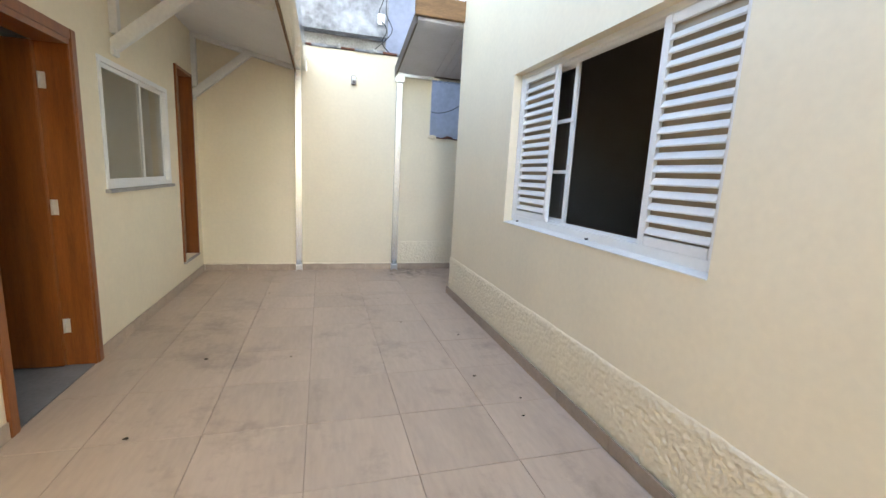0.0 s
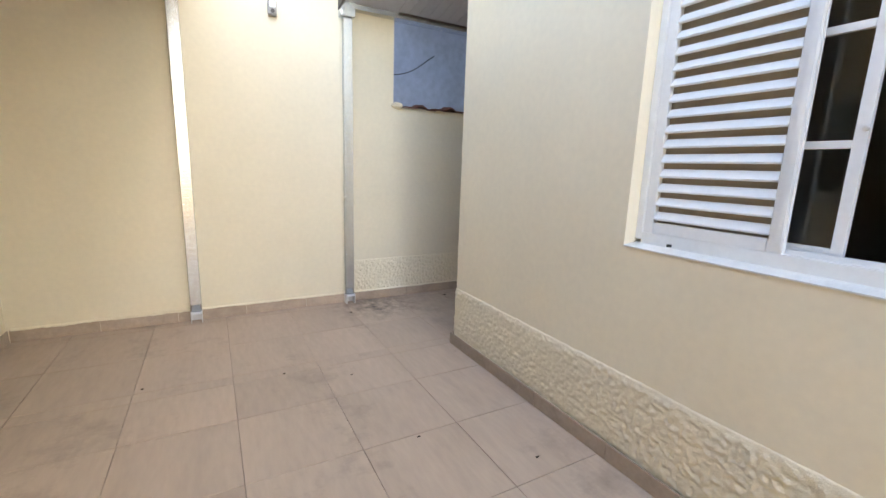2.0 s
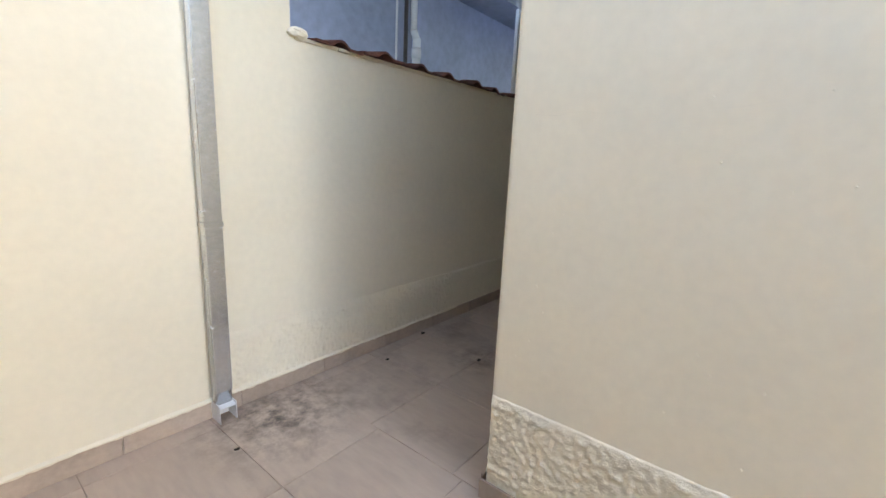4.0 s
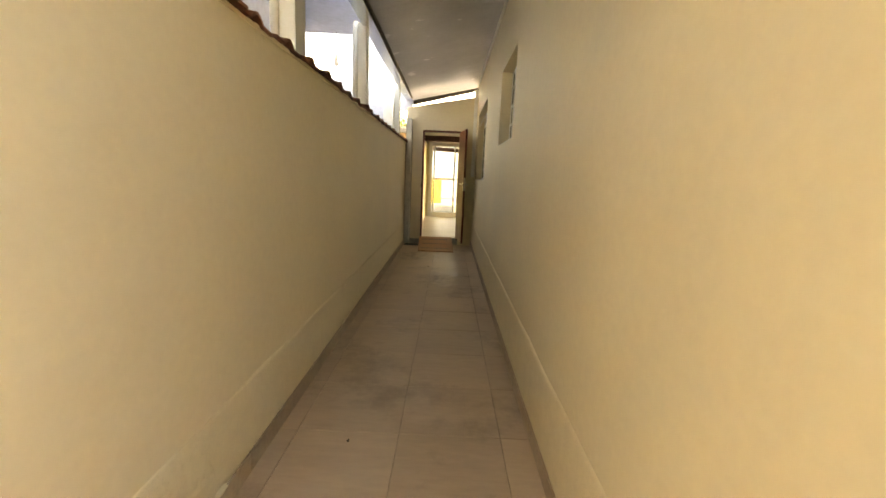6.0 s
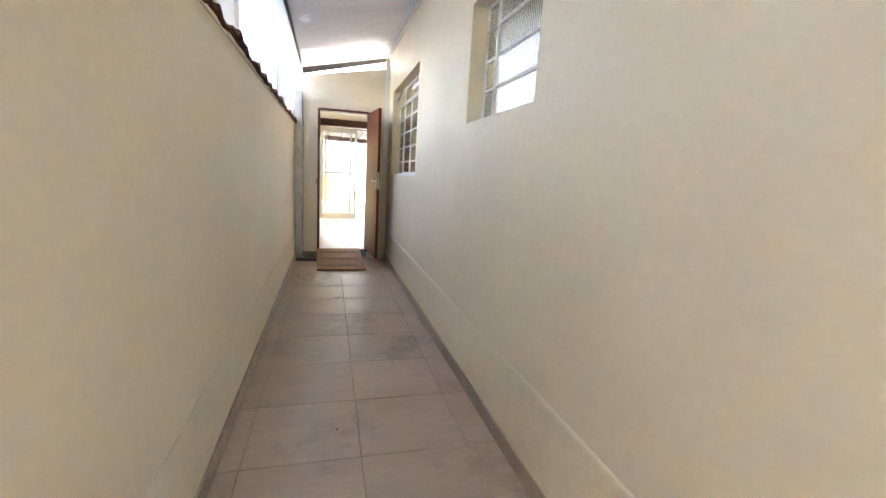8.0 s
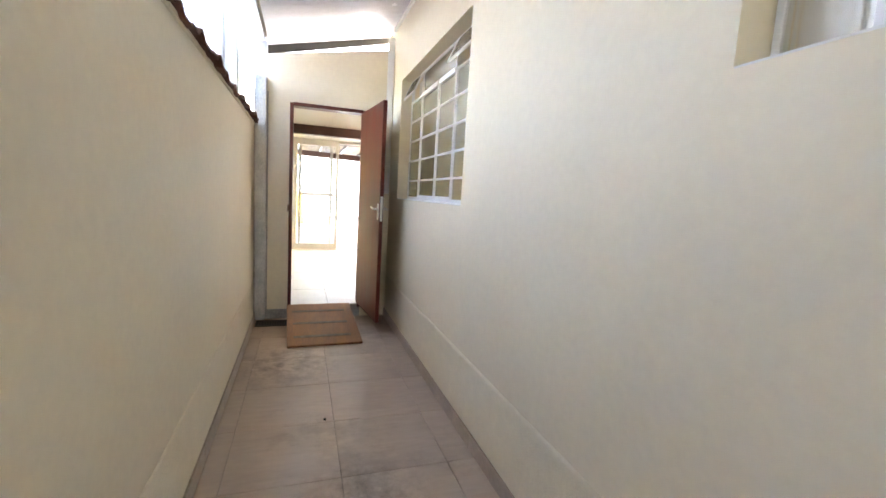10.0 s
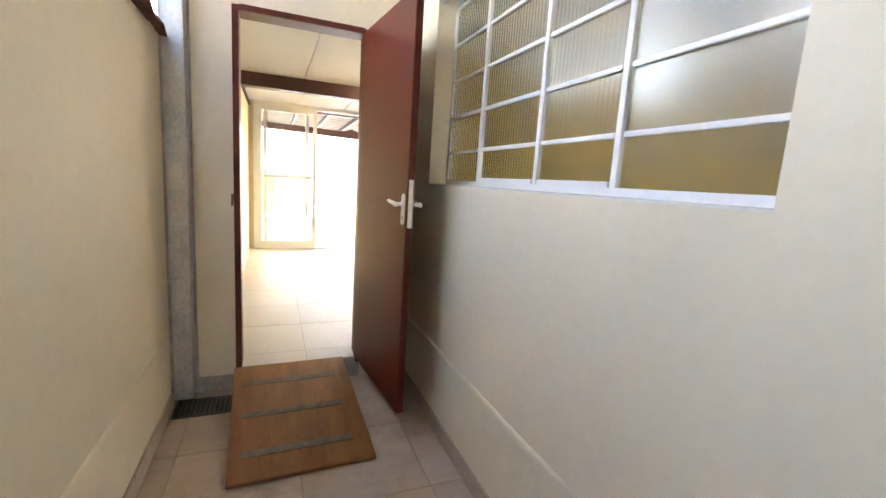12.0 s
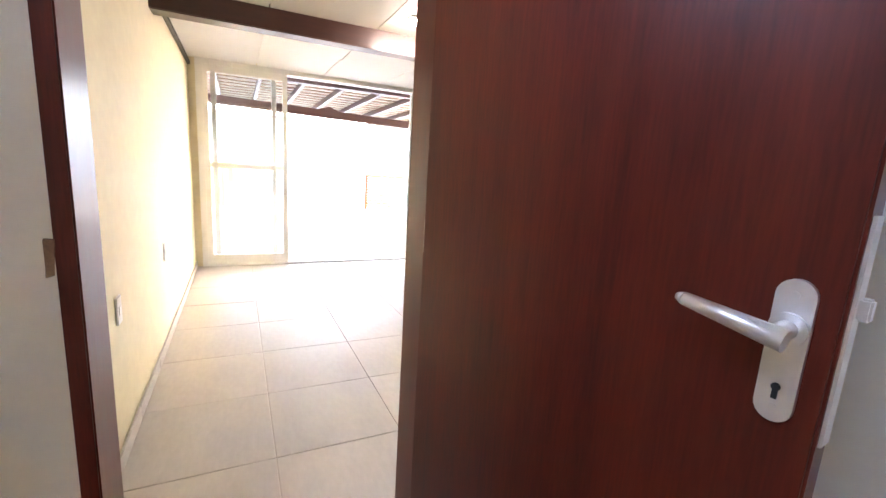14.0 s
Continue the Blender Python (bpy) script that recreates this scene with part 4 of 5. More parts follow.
# end door: dark red frame, leaf swung out into the corridor
def end_door():
    d = thing("door_3", "dark red varnished door standing open into the corridor", "door", (XE, -0.7, ZR), kind="structure")
    bm = B()
    box(bm, XE - 0.004, XE + 0.146, DE[1] - 0.028, DE[1] + 0.006, 0.10, DE[3] - 0.0, 0.003)
    box(bm, XE - 0.004, XE + 0.146, DE[0] - 0.006, DE[0] + 0.028, 0.10, DE[3] - 0.0, 0.003)
    box(bm, XE - 0.005, XE + 0.146, DE[0] + 0.028, DE[1] - 0.028, DE[3] - 0.028, DE[3] + 0.006, 0.003)
    part("door_frame", bm, M_MAHOGANY, d)
    L, T = 0.788, 0.036
    m = Matrix.Translation((XE - 0.012, DE[0] + 0.026, 0)) @ pose(0, 0, 0, 0, 0, 180 + LEAF_TURN)
    bm = B()
    box(bm, 0.0, L, -T / 2, T / 2, ZR + 0.018, 2.195, 0.003, m)
    leaf = part("door_leaf", bm, M_MAHOGANY, d)
    zc = 1.245
    for s in (-1, 1):
        yb = s * (T / 2)
        bm = B()
        n = 10
        out = []
        hw, zt, zb2 = 0.017, zc + 0.033, zc - 0.118
        for i in range(n + 1):
            a = math.pi * i / n
            out.append((L - 0.038 + hw * math.cos(a), zt - hw + hw * math.sin(a)))
        for i in range(n + 1):
            a = math.pi + math.pi * i / n
            out.append((L - 0.038 + hw * math.cos(a), zb2 + hw + hw * math.sin(a)))
        prism(bm, out, "y", yb, yb + s * 0.006)
        bmesh.ops.transform(bm, matrix=m, verts=bm.verts[:])
        plate = part("lock_plate", bm, M_CHROME, leaf, "satin chrome lock plate")
        bm = B()
        tube(bm, (L - 0.038, yb + s * 0.005, zc - 0.018), (L - 0.038, yb + s * 0.048, zc - 0.018), 0.0095, 14)
        tube(bm, (L - 0.026, yb + s * 0.046, zc - 0.020), (L - 0.122, yb + s * 0.047, zc - 0.006), 0.0115, 14, 0.0075)
        tube(bm, (L - 0.122, yb + s * 0.047, zc - 0.006), (L - 0.130, yb + s * 0.046, zc - 0.0048), 0.0075, 14, 0.004)
        tube(bm, (L - 0.038, yb + s * 0.005, zc - 0.018), (L - 0.038, yb + s * 0.011, zc - 0.018), 0.017, 16)
        bmesh.ops.transform(bm, matrix=m, verts=bm.verts[:])
        part("lever_handle", bm, M_CHROME, plate, "satin chrome lever handle")
        # No hole is cut: a black piece carries the shade inside it.
        bm = B()
        box(bm, L - 0.0405, L - 0.0355, yb + s * 0.0065 - 0.001, yb + s * 0.0065 + 0.001, zc - 0.093, zc - 0.080, 0.0, m)
        tube(bm, m @ Vector((L - 0.038, yb + s * 0.0055, zc - 0.08)), m @ Vector((L - 0.038, yb + s * 0.0078, zc - 0.08)), 0.0042, 10)
        part("keyhole_shade", bm, M_BLACK, plate, "black piece for the shade in the keyhole")
        bm = B()
        for zz in (zt - 0.016, zb2 + 0.016):
            tube(bm, m @ Vector((L - 0.038, yb + s * 0.006, zz)), m @ Vector((L - 0.038, yb + s * 0.008, zz)), 0.004, 8)
        part("screw", bm, M_CHROME, plate)
    bm = B()
    box(bm, L - 0.001, L + 0.003, -0.011, 0.011, zc - 0.13, zc + 0.10, 0.001, m)
    edge = part("edge_plate", bm, M_CHROME, leaf, "satin steel lock edge plate")
    bm = B()
    box(bm, L + 0.003, L + 0.013, -0.006, 0.006, zc + 0.002, zc + 0.024, 0.002, m)
    part("latch_bolt", bm, M_CHROME, edge)
    bm = B()
    box(bm, L - 0.045, L - 0.012, T / 2 - 0.0, T / 2 + 0.006, 2.13, 2.17, 0.002, m)
    part("door_stop", bm, M_WHITE, leaf, "small white plastic stop")
    for z in (0.42, 1.2, 1.98):
        bm = B()
        tube(bm, (XE - 0.012, DE[0] + 0.030 + 0.004, z - 0.045), (XE - 0.012, DE[0] + 0.034, z + 0.045), 0.007, 10)
        part("hinge", bm, M_CHROME, leaf, "steel hinge")


LEAF_TURN = 6.5
end_door()
bm = B()
vs = box(bm, XE - 0.0045, XE - 0.0005, -0.318, -0.304, 1.13, 1.20, 0.0)
for v in vs:
    v.co += Vector((0, noise.noise(v.co * 40) * 0.012, noise.noise(v.co * 23) * 0.02))
one("plaster_chip", bm, M_RAWWOOD, "chipped plaster patch beside the door frame", "chip", kind="stuff")


def ramp():
    r = thing("plywood_ramp", "brown plywood ramp with dark grip strips at the doorway", "ramp", (7.62, -0.67, 0))
    p0, p1 = Vector((7.605, 0, 0.002)), Vector((8.505, 0, 0.133))
    d = p1 - p0
    m = Matrix.Translation(p0 + Vector((0, -0.672, 0))) @ pose(0, 0, 0, 0, -math.degrees(math.atan2(d.z, d.x)), 2.2)
    bm = B()
    box(bm, 0, d.length, -0.325, 0.325, 0.0, 0.020, 0.003, m)
    part("board", bm, M_RAMP, r)
    for x in (0.16, 0.44, 0.72):
        bm = B()
        vs = box(bm, x - 0.02, x + 0.02, -0.24, 0.27, 0.0205, 0.0225, 0.0, m)
        part("grip_strip", bm, M_STRIP, r, "worn grey grip strip")
    bm = B()
    box(bm, 0.55, 0.60, -0.30, 0.30, -0.072, -0.001, 0.002, m)
    part("batten", bm, M_RAMP, r)


ramp()


def drain():
    d = thing("floor_drain", "dark metal linear floor grate by the downpipe", "drain", (8.33, -0.19, 0))
    bm = B()
    box(bm, 8.235, 8.250, -0.335, -0.03, 0.0015, 0.010, 0.001)
    part("frame_side", bm, M_DARKMETAL, d)
    bm = B()
    box(bm, 8.415, 8.430, -0.335, -0.03, 0.0015, 0.010, 0.001)
    part("frame_side", bm, M_DARKMETAL, d)
    for i in range(13):
        bm = B()
        y = -0.328 + i * 0.0242
        box(bm, 8.25, 8.415, y, y + 0.010, 0.003, 0.009, 0.001)
        part("bar", bm, M_DARKMETAL, d)
    # Flat sheet under the bars; the drain's inner shade is its black colour.
    bm = B()
    box(bm, 8.25, 8.415, -0.334, -0.031, 0.0012, 0.0022)
    part("pit_shade", bm, M_BLACK, d, "flat black sheet for the shade under the grate")


drain()


def end_pipe():
    p = thing("downpipe", "stained galvanised rectangular downpipe in the corridor corner", "downpipe", (8.455, -0.056, 0))
    bm = B()
    box(bm, 8.40, 8.515, -0.108, -0.006, 0.73, 2.415, 0.006)
    part("upper_pipe", bm, M_GALV_OLD, p)
    bm = B()
    box(bm, 8.405, 8.51, -0.104, -0.008, 0.02, 0.735, 0.006)
    part("lower_pipe", bm, M_GALV_OLD, p)
    bm = B()
    box(bm, 8.397, 8.517, -0.111, -0.004, 0.705, 0.735, 0.003)
    part("joint_sleeve", bm, M_GALV_OLD, p)
    bm = B()
    box(bm, 8.398, 8.517, -0.110, -0.004, 2.385, 2.42, 0.003)
    part("rim", bm, M_GALV_OLD, p)
    bm = B()
    box(bm, 8.40, 8.52, -0.016, -0.0005, 0.01, 2.3)
    box(bm, 8.50, 8.5245, -0.118, -0.100, 0.01, 2.3)
    part("sealant", bm, M_CONC, p, "smeared grey sealant along the pipe")


end_pipe()
bm = B()
box(bm, XE - 0.03, XE - 0.0005, -1.352, -1.285, 0.15, 1.36, 0.006)
one("cable_trunking", bm, M_CREAM, "painted cable trunking in the corner behind the door", "trunking")
bm = B()
box(bm, XE - 0.032, XE - 0.0005, -1.352, -1.285, 1.37, 3.0, 0.006)
one("cable_trunking", bm, M_WHITE, "white cable trunking in the corner behind the door", "trunking")


# neighbour's passage
def pendant_bulb():
    p = thing("pendant_bulb", "bare bulb on a cord in the neighbour passage", "lamp", (6.44, 0.82, 3.3))
    bm = B()
    tube(bm, (6.44, 0.82, 2.99), (6.44, 0.82, 3.40), 0.006, 8)
    part("cord", bm, M_BLACK, p, "black cord")
    bm = B()
    tube(bm, (6.44, 0.82, 2.94), (6.44, 0.82, 3.0), 0.020, 12)
    part("socket", bm, M_WHITE, p)
    bm = B()
    bmesh.ops.create_uvsphere(bm, u_segments=14, v_segments=10, radius=0.034, matrix=Matrix.Translation((6.44, 0.82, 2.895)) @ Matrix.Diagonal((1, 1, 1.35, 1)))
    for f in bm.faces:
        f.smooth = True
    part("bulb", bm, M_WHITE, p, "white unlit bulb")


pendant_bulb()


def drain_stack():
    p = thing("drain_pipe", "white plastic drain pipes on the neighbour wall", "pipe", (2.33, 1.26, 0))
    bm = B()
    tube(bm, (2.33, 1.27, -0.2), (2.33, 1.27, 2.50), 0.045, 14)
    part("stack", bm, M_WHITE, p)
    bm = B()
    tube(bm, (2.33, 1.27, 2.46), (2.33, 1.27, 2.56), 0.053, 14)
    part("collar", bm, M_WHITE, p)
    bm = B()
    tube(bm, (2.33, 1.27, 2.56), (2.33, 1.27, 2.66), 0.045, 14)
    tube(bm, (2.33, 1.27, 2.65), (2.30, 1.29, 2.74), 0.040, 14)
    tube(bm, (2.30, 1.29, 2.72), (2.30, 1.29, 3.30), 0.036, 14)
    part("branch", bm, M_WHITE, p)
    bm = B()
    tube(bm, (2.18, 1.29, -0.2), (2.18, 1.29, 3.3), 0.022, 10)
    part("conduit", bm, M_DARKMETAL, p, "dark thin conduit")
    bm = B()
    tube(bm, (2.05, 1.30, -0.2), (2.05, 1.30, 3.3), 0.012, 10)
    part("thin_pipe", bm, M_WHITE, p)


drain_stack()
cable("loose_cable", [(-0.1, 0.9, 2.62), (0.2, 0.9, 2.48), (0.5, 0.9, 2.5), (0.9, 0.9, 2.75)], 0.006, "dark cable sagging across the neighbour passage", M_BLACK)


# ---- room behind the end door ----
def room_ceiling_z(x):
    return 2.40 - (12.93 - x) * 0.018


bm = B()
for i in range(4):
    for j in range(6):
        x0, y0 = 8.70 + i * 1.07, -4.40 + j * 0.715
        box(bm, x0, min(x0 + 1.062, 12.92), y0, y0 + 0.707, room_ceiling_z(x0) - 0.012, room_ceiling_z(x0) - 0.002)
one("trim_ceiling_panels", bm, M_CEIL, "white ceiling panels with fine joints", "ceiling panels", kind="structure")
bm = B()
box(bm, 10.74, 10.88, -4.45, -0.172, 2.195, 2.352, 0.006)
one("ceiling_beam", bm, M_BEAM, "dark stained timber beam crossing the room ceiling", "beam")
bm = B()
box(bm, 8.67, 12.92, -0.20, -0.174, 2.29, 2.33, 0.003)
one("trim_room_cornice", bm, M_DARKMETAL, "grey cornice strip along the room ceiling", "trim", kind="structure")


def ceiling_light(x, y):
    c = thing("ceiling_light", "white tube light lit on the room ceiling", "lamp", (x, y, 2.33))
    bm = B()
    box(bm, x - 0.05, x + 0.05, y - 0.31, y + 0.31, 2.315, 2.345, 0.006)
    part("body", bm, M_WHITE, c)
    bm = B()
    tube(bm, (x, y - 0.29, 2.30), (x, y + 0.29, 2.30), 0.016, 12)
    part("tube", bm, M_TUBE, c, "lit white tube")


ceiling_light(10.35, -1.95)


def wall_outlet(x, z):
    o = thing("wall_outlet", "white wall outlet plate on the yellow wall", "outlet", (x, -0.174, z))
    bm = B()
    box(bm, x - 0.036, x + 0.036, -0.182, -0.1735, z - 0.058, z + 0.058, 0.004)
    part("plate", bm, M_WHITE, o)
    bm = B()
    box(bm, x - 0.018, x + 0.018, -0.185, -0.1815, z - 0.02, z + 0.02, 0.002)
    part("socket", bm, M_WHITE, o)


wall_outlet(9.55, 0.74)
wall_outlet(10.75, 0.74)


def sliding_door():
    d = thing("door_4", "white aluminium sliding glass doors half open to the patio", "door", (12.95, -2.0, ZR), kind="structure")
    y0, y1, z0, z1 = SD
    bm = B()
    box(bm, 12.90, 13.02, y0, y0 + 0.06, z0, z1, 0.003)
    box(bm, 12.90, 13.02, y1 - 0.06, y1, z0, z1, 0.003)
    box(bm, 12.90, 13.02, y0 + 0.06, y1 - 0.06, z1 - 0.05, z1, 0.003)
    box(bm, 12.90, 13.02, y0 + 0.06, y1 - 0.06, z0 - 0.003, z0 + 0.02, 0.003)
    part("door_frame", bm, M_WHITE, d)
    for a, b, x in ((-1.15, -0.30, 12.915), (-1.035, -0.375, 12.965), (-3.55, -2.66, 12.915), (-3.69, -2.74, 12.965)):
        s = 0.05
        bm = B()
        box(bm, x, x + 0.04, a, a + s, z0 + 0.02, z1 - 0.05, 0.003)
        box(bm, x, x + 0.04, b - s, b, z0 + 0.02, z1 - 0.05, 0.003)
        box(bm, x, x + 0.039, a + s, b - s, z0 + 0.02, z0 + 0.13, 0.003)
        box(bm, x, x + 0.039, a + s, b - s, z1 - 0.12, z1 - 0.05, 0.003)
        box(bm, x, x + 0.039, a + s, b - s, 1.25, 1.305, 0.003)
        sash = part("sliding_panel", bm, M_WHITE, d)
        for za, zb in ((z0 + 0.13, 1.25), (1.305, z1 - 0.12)):
            bm = B()
            box(bm, x + 0.018, x + 0.023, a + s, b - s, za, zb)
            part("pane", bm, M_GLASS, sash, "clear door glass").visible_shadow = False
    bm = B()
    box(bm, 12.905, 12.913, -2.72, -2.70, 1.02, 1.22, 0.002)
    part("pull_handle", bm, M_WHITE, d)


sliding_door()

# ---- patio ----
bm = B()
box(bm, 13.07, 26.0, -12.0, 8.0, -0.2, ZR - 0.03)
one("pavement_patio", bm, M_PATIO, "sunlit grey paving of the patio", "pavement", kind="structure")


def pergola():
    p = thing("pergola", "dark stained timber patio roof on posts", "pergola", (15, -2, 0.1))

    def z_at(x):
        return 2.64 - (x - 13.1) * 0.01
    bm = B()
    box(bm, 13.5, 13.62, -8.0, -1.15, 2.36, z_at(13.5), 0.006)
    part("beam", bm, M_BEAM, p)
    bm = B()
    box(bm, 13.5, 13.62, -1.149, 1.2, 2.44, z_at(13.5), 0.006)
    part("beam", bm, M_RAWWOOD, p, "greyed timber beam")
    bm = B()
    prism(bm, [(1.2, 2.30), (1.2, 2.44), (-2.0, 2.36), (-2.2, 2.42), (-2.4, 2.35), (-8.0, 2.20), (-8.0, 2.06)], "x", 16.0, 16.12)
    part("tie_beam", bm, M_BEAM, p)
    # The roof's length past the tie beam is added to dim the room.
    for i in range(14):
        y = 1.0 - i * 0.66
        bm = B()
        prism(bm, [(13.08, z_at(13.08) + 0.001), (20.3, z_at(20.3) + 0.001), (20.3, z_at(20.3) + 0.10), (13.08, z_at(13.08) + 0.10)], "y", y - 0.03, y + 0.03)
        part("rafter", bm, M_BEAM, p)
    for i in range(22):
        x = 13.15 + i * 0.33
        bm = B()
        box(bm, x, x + 0.05, -8.0, 1.15, z_at(x) + 0.10, z_at(x) + 0.125)
        part("batten", bm, M_WHITEWOOD, p, "pale roof batten")
    for y in (0.95, -6.4):
        bm = B()
        box(bm, 15.99, 16.13, y - 0.07, y + 0.07, ZR - 0.03, z_at(16.0), 0.006)
        part("post", bm, M_BEAM, p)
    bm = B()
    prism(bm, [(13.08, z_at(13.08) + 0.13), (20.4, z_at(20.4) + 0.13), (20.4, z_at(20.4) + 0.16), (13.08, z_at(13.08) + 0.16)], "y", -8.05, 1.2)
    part("roof_sheet", bm, M_RAWWOOD, p, "weathered boarded patio roof, lengthened to shade the paving")


pergola()
bm = B()
box(bm, 20.0, 20.25, -0.52, 0.09, ZR - 0.03, 1.28, 0.01)
one("gate_pillar", bm, M_OCHRE, "ochre painted low masonry pillar on the patio", "pillar")
bm = B()
box(bm, 20.1, 20.3, 0.3, 7.0, -0.1, 2.4)
one("wall_patio_north", bm, M_PATIOWALL, "white sunlit patio wall", "wall", kind="structure")
# The wall's height is made up to hold sky light off the room.
bm = B()
box(bm, 25.0, 25.2, -12.0, 8.0, -0.1, 3.0)
one("wall_patio_east", bm, M_PATIOWALL, "pale boundary wall across the patio, raised to cut sky light", "wall", kind="structure")


def louvre_gate():
    g2 = thing("louvred_gate", "orange wooden louvred gate panel on the patio", "gate", (20.1, -4.7, ZR))
    bm = B()
    box(bm, 20.05, 20.11, -5.45, -5.38, ZR - 0.03, 1.12, 0.004)
    box(bm, 20.05, 20.11, -4.11, -4.04, ZR - 0.03, 1.12, 0.004)
    box(bm, 20.05, 20.11, -5.38, -4.11, 1.05, 1.12, 0.004)
    part("gate_frame", bm, M_ORANGEWOOD, g2)
    for i in range(11):
        bm = B()
        box(bm, 20.06, 20.10, -5.38, -4.11, 0.17 + i * 0.08, 0.22 + i * 0.08, 0.003)
        part("slat", bm, M_ORANGEWOOD, g2)


louvre_gate()


def tree(x, y, h, seed):
    t = thing("tree", "leafy green tree beyond the patio", "tree", (x, y, -0.1))
    r = random.Random(seed)
    bm = B()
    tube(bm, (x, y, -0.2), (x + 0.1, y + 0.05, h * 0.5), 0.16, 10, 0.11)
    tips = []
    for i in range(9):
        a = r.uniform(0, 6.28)
        q = Vector((x + 0.1 + math.cos(a) * r.uniform(0.6, 1.5), y + math.sin(a) * r.uniform(0.6, 1.5), h * r.uniform(0.6, 1.0)))
        tube(bm, (x + 0.1, y + 0.05, h * r.uniform(0.35, 0.5)), q, 0.06, 7, 0.015)
        tips.append(q)
    part("trunk", bm, M_BARK, t)
    vs, fs = [], []
    for q in tips:
        for k in range(260):
            c = q + Vector((r.gauss(0, 0.45), r.gauss(0, 0.45), r.gauss(0, 0.35)))
            e = Euler((r.uniform(0, 6), r.uniform(0, 6), r.uniform(0, 6)))
            n = len(vs)
            for u, v in ((-0.03, 0), (0, 0.05), (0.03, 0), (0, -0.07)):
                vs.append(c + e.to_matrix() @ Vector((u * 1.6, v * 1.6, 0)))
            fs.append((n, n + 1, n + 2, n + 3))
    me = bpy.data.meshes.new("crown")
    me.from_pydata([tuple(v) for v in vs], [], fs)
    me.materials.append(M_LEAF)
    ob = new("crown", me)
    ob.parent = t
    ob.matrix_parent_inverse = t.matrix_world.inverted()


tree(27.5, 1.3, 4.6, 4)
tree(29.0, -7.5, 4.2, 8)


# ---- small wear on the walls ----
M_CRACK = mat("hairline_crack", (0.70, 0.63, 0.49), 0.9, vary=0.1)
tagged(cable("plaster_crack", [(-0.0004, -1.450, 1.525), (-0.0004, -1.530, 1.520), (-0.0004, -1.610, 1.529), (-0.0004, -1.670, 1.522), (-0.0004, -1.810, 1.534)], 0.00025, "hairline crack in the cream plaster", M_CRACK), kind="stuff")
tagged(cable("plaster_crack", [(-0.0004, -1.900, 1.530), (-0.0004, -2.000, 1.525), (-0.0004, -2.110, 1.538)], 0.00025, "hairline crack in the cream plaster", M_CRACK), kind="stuff")
rp = random.Random(17)
for i in range(26):
    bm = B()
    y, z = rp.uniform(-2.6, -1.45), rp.uniform(0.5, 1.6)
    tube(bm, (0.0005, y, z), (-0.0022, y + 0.001, z), rp.uniform(0.002, 0.005), 6, 0.001)
    tagged(one("paint_nib", bm, M_CREAM, "tiny paint nib on the cream wall", "paint", "paint nibs on the wall"), kind="stuff")

def paint_smear():
    """Wall paint run unevenly over the top edge of the skirting tiles."""
    vs, fs = [], []
    n = 480
    for i in range(n + 1):
        x = -3.03 + i * (4.6 / n)
        drop = 0.006 + 0.011 * noise.noise(Vector((x * 5.3, 2.0, 0))) + 0.006 * noise.noise(Vector((x * 31, 5.0, 0)))
        drop = max(0.0005, drop)
        vs += [(x, -0.0205, 0.0962 - drop), (x, -0.0212, 0.0975), (x, -0.006, 0.1045 + 0.2 * drop), (x, 0.002, 0.1045)]
    for i in range(n):
        for k in range(3):
            a = i * 4 + k
            fs.append((a, a + 4, a + 5, a + 1))
    me = bpy.data.meshes.new("paint_smear")
    me.from_pydata(vs, [], fs)
    me.materials.append(M_CREAM)
    tagged(new("paint_smear", me), "cream paint run over the baseboard top edge", "paint", kind="stuff")


paint_smear()

# ---- litter on the floor ----
def litter():
    r = random.Random(11)
    spots = [(1.075, -0.06, 0.035), (1.0, -0.655, 0.03), (0.56, -0.19, 0.02), (2.03, -0.40, 0.02), (3.93, -0.545, 0.01), (6.35, -0.60, 0.02),
             (-0.32, -2.75, 0.018), (-0.78, -2.35, 0.012), (-0.45, -3.55, 0.016), (-0.9, -1.55, 0.012), (-2.35, -2.95, 0.018), (-2.5, -3.9, 0.022),
             (-1.75, -3.0, 0.012), (-0.55, -0.35, 0.02), (-1.3, -1.35, 0.012), (-0.25, -3.9, 0.014), (-2.1, -1.2, 0.012), (-0.33, -4.1, 0.014)]
    for x, y, s in spots:
        s *= 0.62
        bm = B()
        n = 7
        pts = [(x + s * (0.5 + r.random()) * math.cos(6.28 * i / n), y + 0.6 * s * (0.5 + r.random()) * math.sin(6.28 * i / n)) for i in range(n)]
        top = [bm.verts.new((px, py, 0.003 + r.random() * 0.5 * s)) for px, py in pts]
        bot = [bm.verts.new((px, py, 0.001)) for px, py in pts]
        bm.faces.new(top)
        bm.faces.new(bot[::-1])
        for i in range(n):
            bm.faces.new((top[i], bot[i], bot[(i + 1) % n], top[(i + 1) % n]))
        one("dry_leaf", bm, M_DEBRIS, "tiny curled dry leaf on the tiles", "leaf", "leaf litter on the tiles")


litter()


# ---- floor tiles and baseboards, piece by piece ----
TILE_MESH = {}


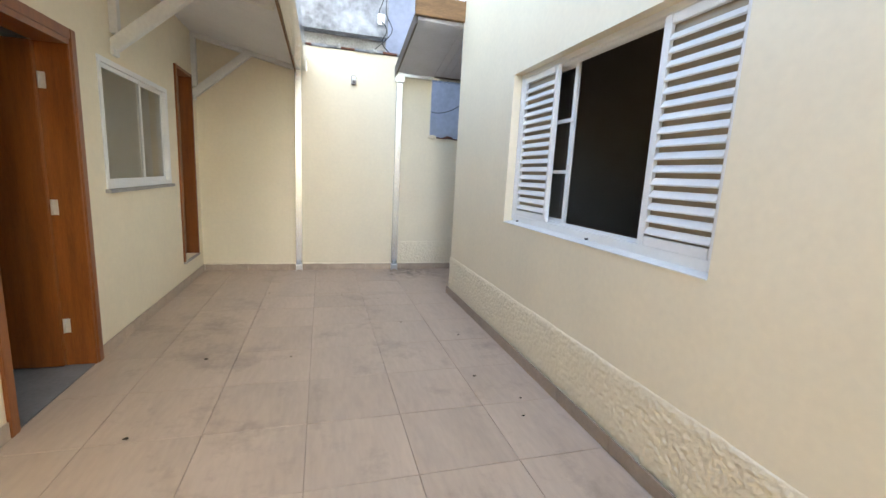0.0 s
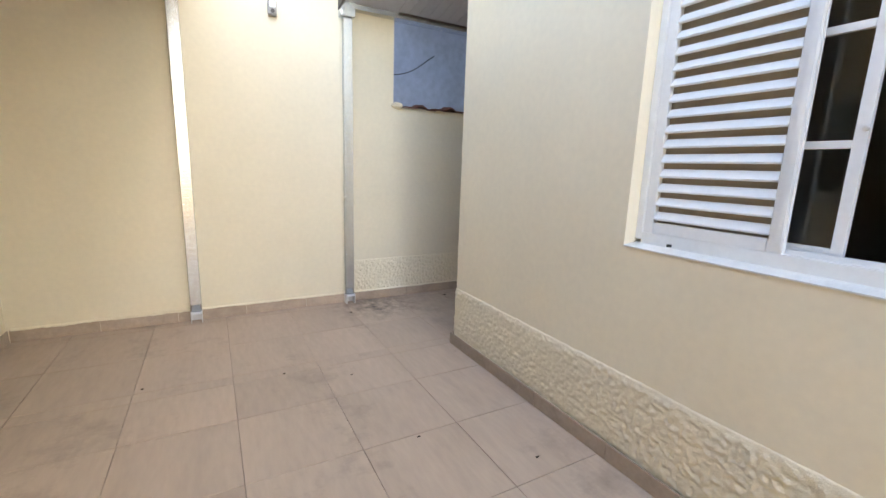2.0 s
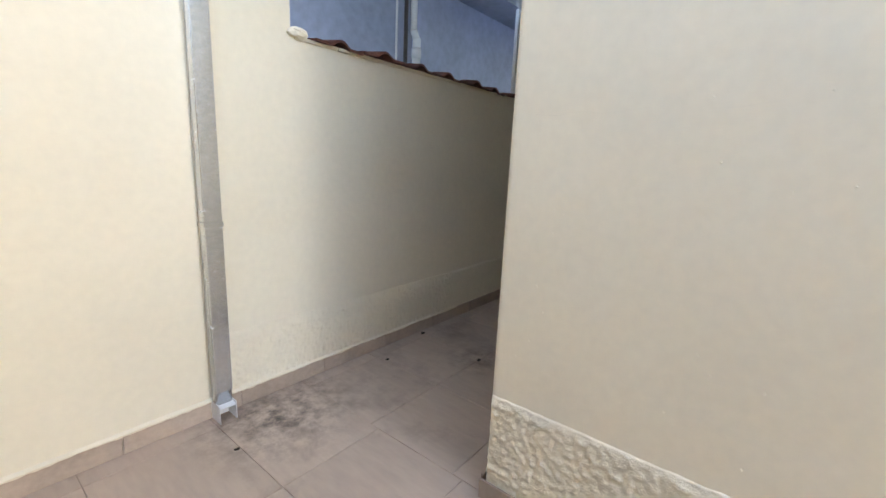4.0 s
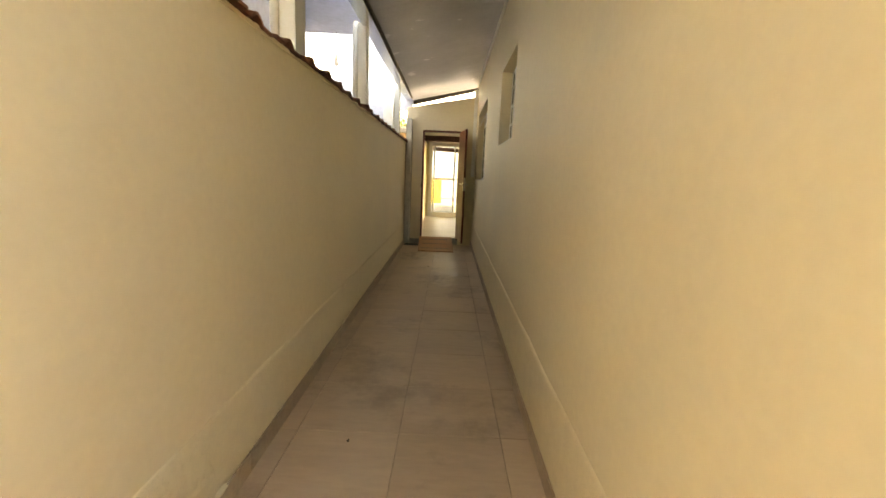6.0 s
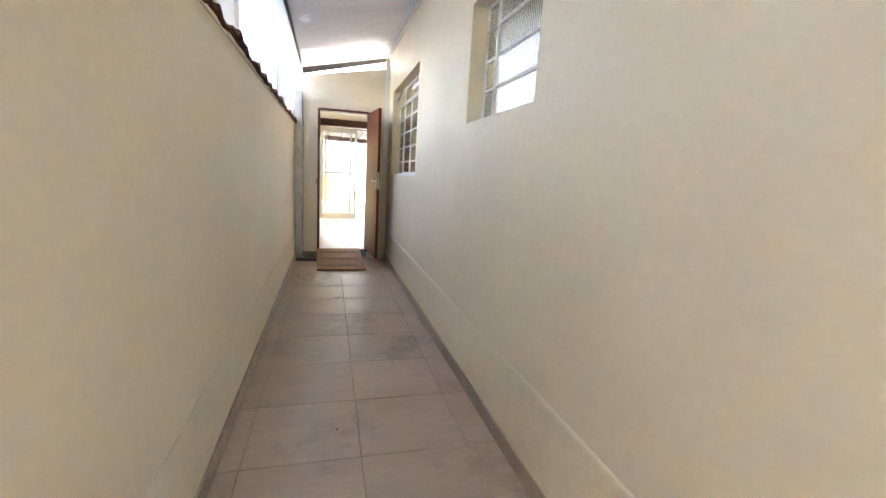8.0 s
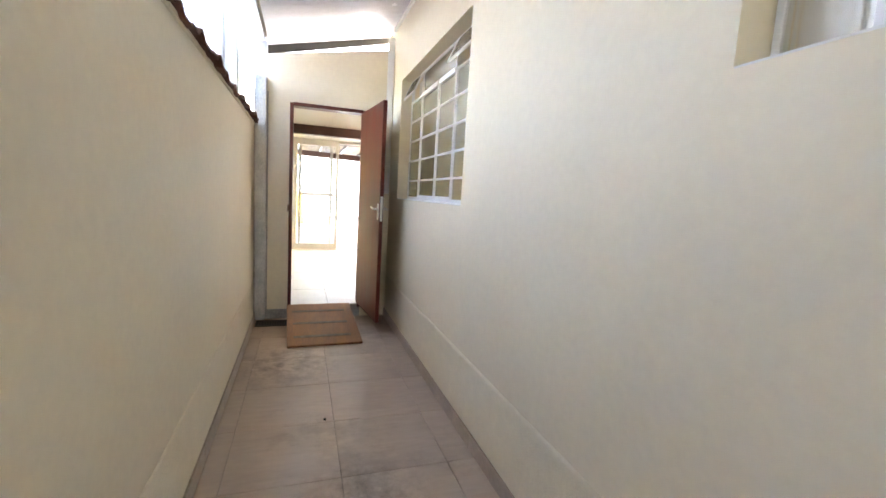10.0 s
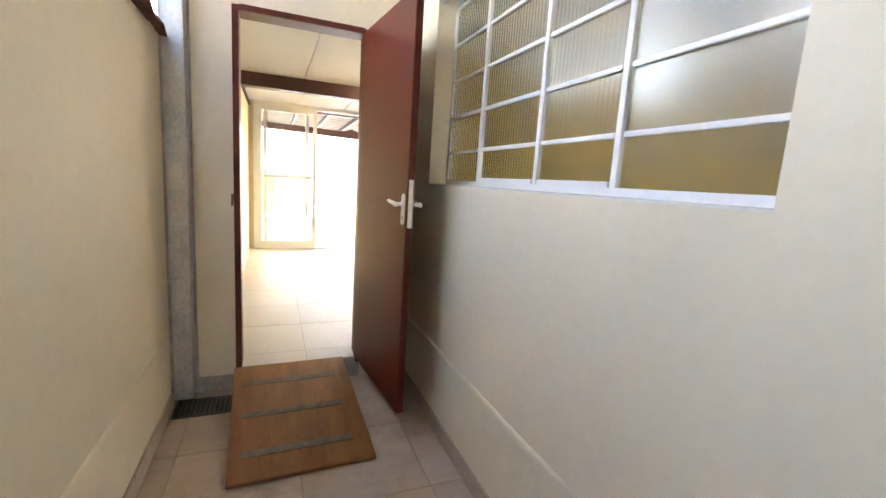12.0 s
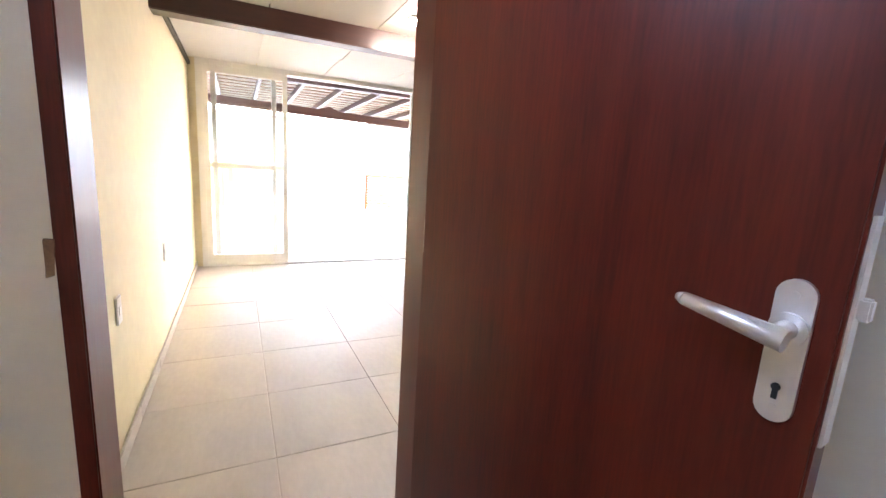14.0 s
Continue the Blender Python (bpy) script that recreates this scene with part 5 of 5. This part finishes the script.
def tile_mesh(w, d, material, h=0.012, bevel=0.0022):
    k = (round(w, 3), round(d, 3), material.name, h)
    if k not in TILE_MESH:
        b = bevel
        me = bpy.data.meshes.new("tile")
        hw, hd = w / 2, d / 2
        vs = [(sx * (hw - i), sy * (hd - i), z) for z, i in ((-h, 0), (-b, 0), (0, b)) for sx, sy in ((-1, -1), (1, -1), (1, 1), (-1, 1))]
        fs = [(8, 9, 10, 11)] + [(a * 4 + i, a * 4 + (i + 1) % 4, (a + 1) * 4 + (i + 1) % 4, (a + 1) * 4 + i) for a in (0, 1) for i in range(4)]
        me.from_pydata(vs, [], fs)
        me.materials.append(material)
        TILE_MESH[k] = me
    return TILE_MESH[k]


rt = random.Random(21)


def lay(parent, xs, ys, z, material, joint=0.0023):
    for x0, x1 in zip(xs, xs[1:]):
        for y0, y1 in zip(ys, ys[1:]):
            ob = new("tile", tile_mesh(x1 - x0 - joint, y1 - y0 - joint, material))
            ob.parent = parent
            ob.matrix_basis = pose((x0 + x1) / 2, (y0 + y1) / 2, z + rt.uniform(-0.0006, 0.0006), rt.uniform(-0.06, 0.06), rt.uniform(-0.06, 0.06), 0)


floor_ob, floor_room = bpy.data.objects["floor"], bpy.data.objects["floor_room"]
xs_yard = [XL, -2.68] + [-2.14 + 0.535 * k for k in range(4)] + [0.0]
ys_yard = [-10.5] + [-10.386 + 0.5375 * k for k in range(17)] + [-1.36]
lay(floor_ob, xs_yard, ys_yard, 0.0, M_TILE)
lay(floor_ob, xs_yard, [-1.36, -1.249, -0.712, -0.12, 0.0], 0.0, M_TILE)
xs_cor = [0.0] + [0.535 + 0.526 * k for k in range(16)] + [XE]
lay(floor_ob, xs_cor, [-1.36, -1.192, -0.652, -0.112, 0.0], 0.0, M_TILE)
xs_room = [XE + 0.001] + [8.707 + 0.5505 * k for k in range(8)] + [12.93]
lay(floor_room, xs_room, [-4.45, -4.06, -3.505, -2.95, -2.395, -1.84, -1.287, -0.735, -0.172], ZR, M_TILE_LIGHT)


def skirting(name, axis, c, out, u0, u1, z0, h, material, label, step=0.535, proud=0.006):
    s = thing(name, label, "baseboard", (c, u0, z0) if axis == "x" else (u0, c, z0), kind="structure")
    u = u0
    while u < u1 - 0.01:
        v = min(u + step, u1)
        k = ("b", axis, round(v - u, 3), h, material.name)
        if k not in TILE_MESH:
            bm = B()
            L = v - u - 0.003
            if axis == "x":
                box(bm, -0.005, 0.005, -L / 2, L / 2, 0, h, 0.0015)
            else:
                box(bm, -L / 2, L / 2, -0.005, 0.005, 0, h, 0.0015)
            bmesh.ops.recalc_face_normals(bm, faces=bm.faces[:])
            me = bpy.data.meshes.new("skirting_tile")
            bm.to_mesh(me)
            bm.free()
            me.materials.append(material)
            TILE_MESH[k] = me
        ob = new("skirting_tile", TILE_MESH[k])
        ob.parent = s
        ob.matrix_parent_inverse = s.matrix_world.inverted()
        m = (u + v) / 2
        cc = c + out * (0.0062 + rt.uniform(0, 0.0012)) + out * proud
        ob.matrix_basis = pose(cc, m, z0 + 0.001, 0, 0, 0) if axis == "x" else pose(m, cc, z0 + 0.001, 0, 0, 0)
        u = v


skirting("baseboard_west", "x", 0.0, -1, -10.4, -1.352, 0.0, 0.088, M_BASE_DARK, "brown tile baseboard along the house wall, in a darker copy", proud=0.022)
skirting("baseboard_north", "y", -1.36, 1, -0.005, XE - 0.02, 0.0, 0.09, M_BASE, "brown tile baseboard along the corridor house wall")
skirting("baseboard_back", "y", 0.0, -1, XL + 0.02, 8.38, 0.0, 0.095, M_BASE, "brown tile baseboard along the boundary wall")
skirting("baseboard_left", "x", XL, 1, -2.82, -0.02, 0.0, 0.095, M_BASE, "brown tile baseboard along the annex wall")
skirting("baseboard_left", "x", XL, 1, -10.4, -3.79, 0.0, 0.095, M_BASE, "brown tile baseboard along the annex wall")
skirting("baseboard_end", "x", XE, -1, -0.325, -0.112, 0.0, 0.10, M_CONC, "grey cement baseboard beside the door")
skirting("baseboard_room", "y", -0.172, -1, 8.68, 12.90, ZR, 0.07, M_TILE_LIGHT, "pale tile baseboard in the room")
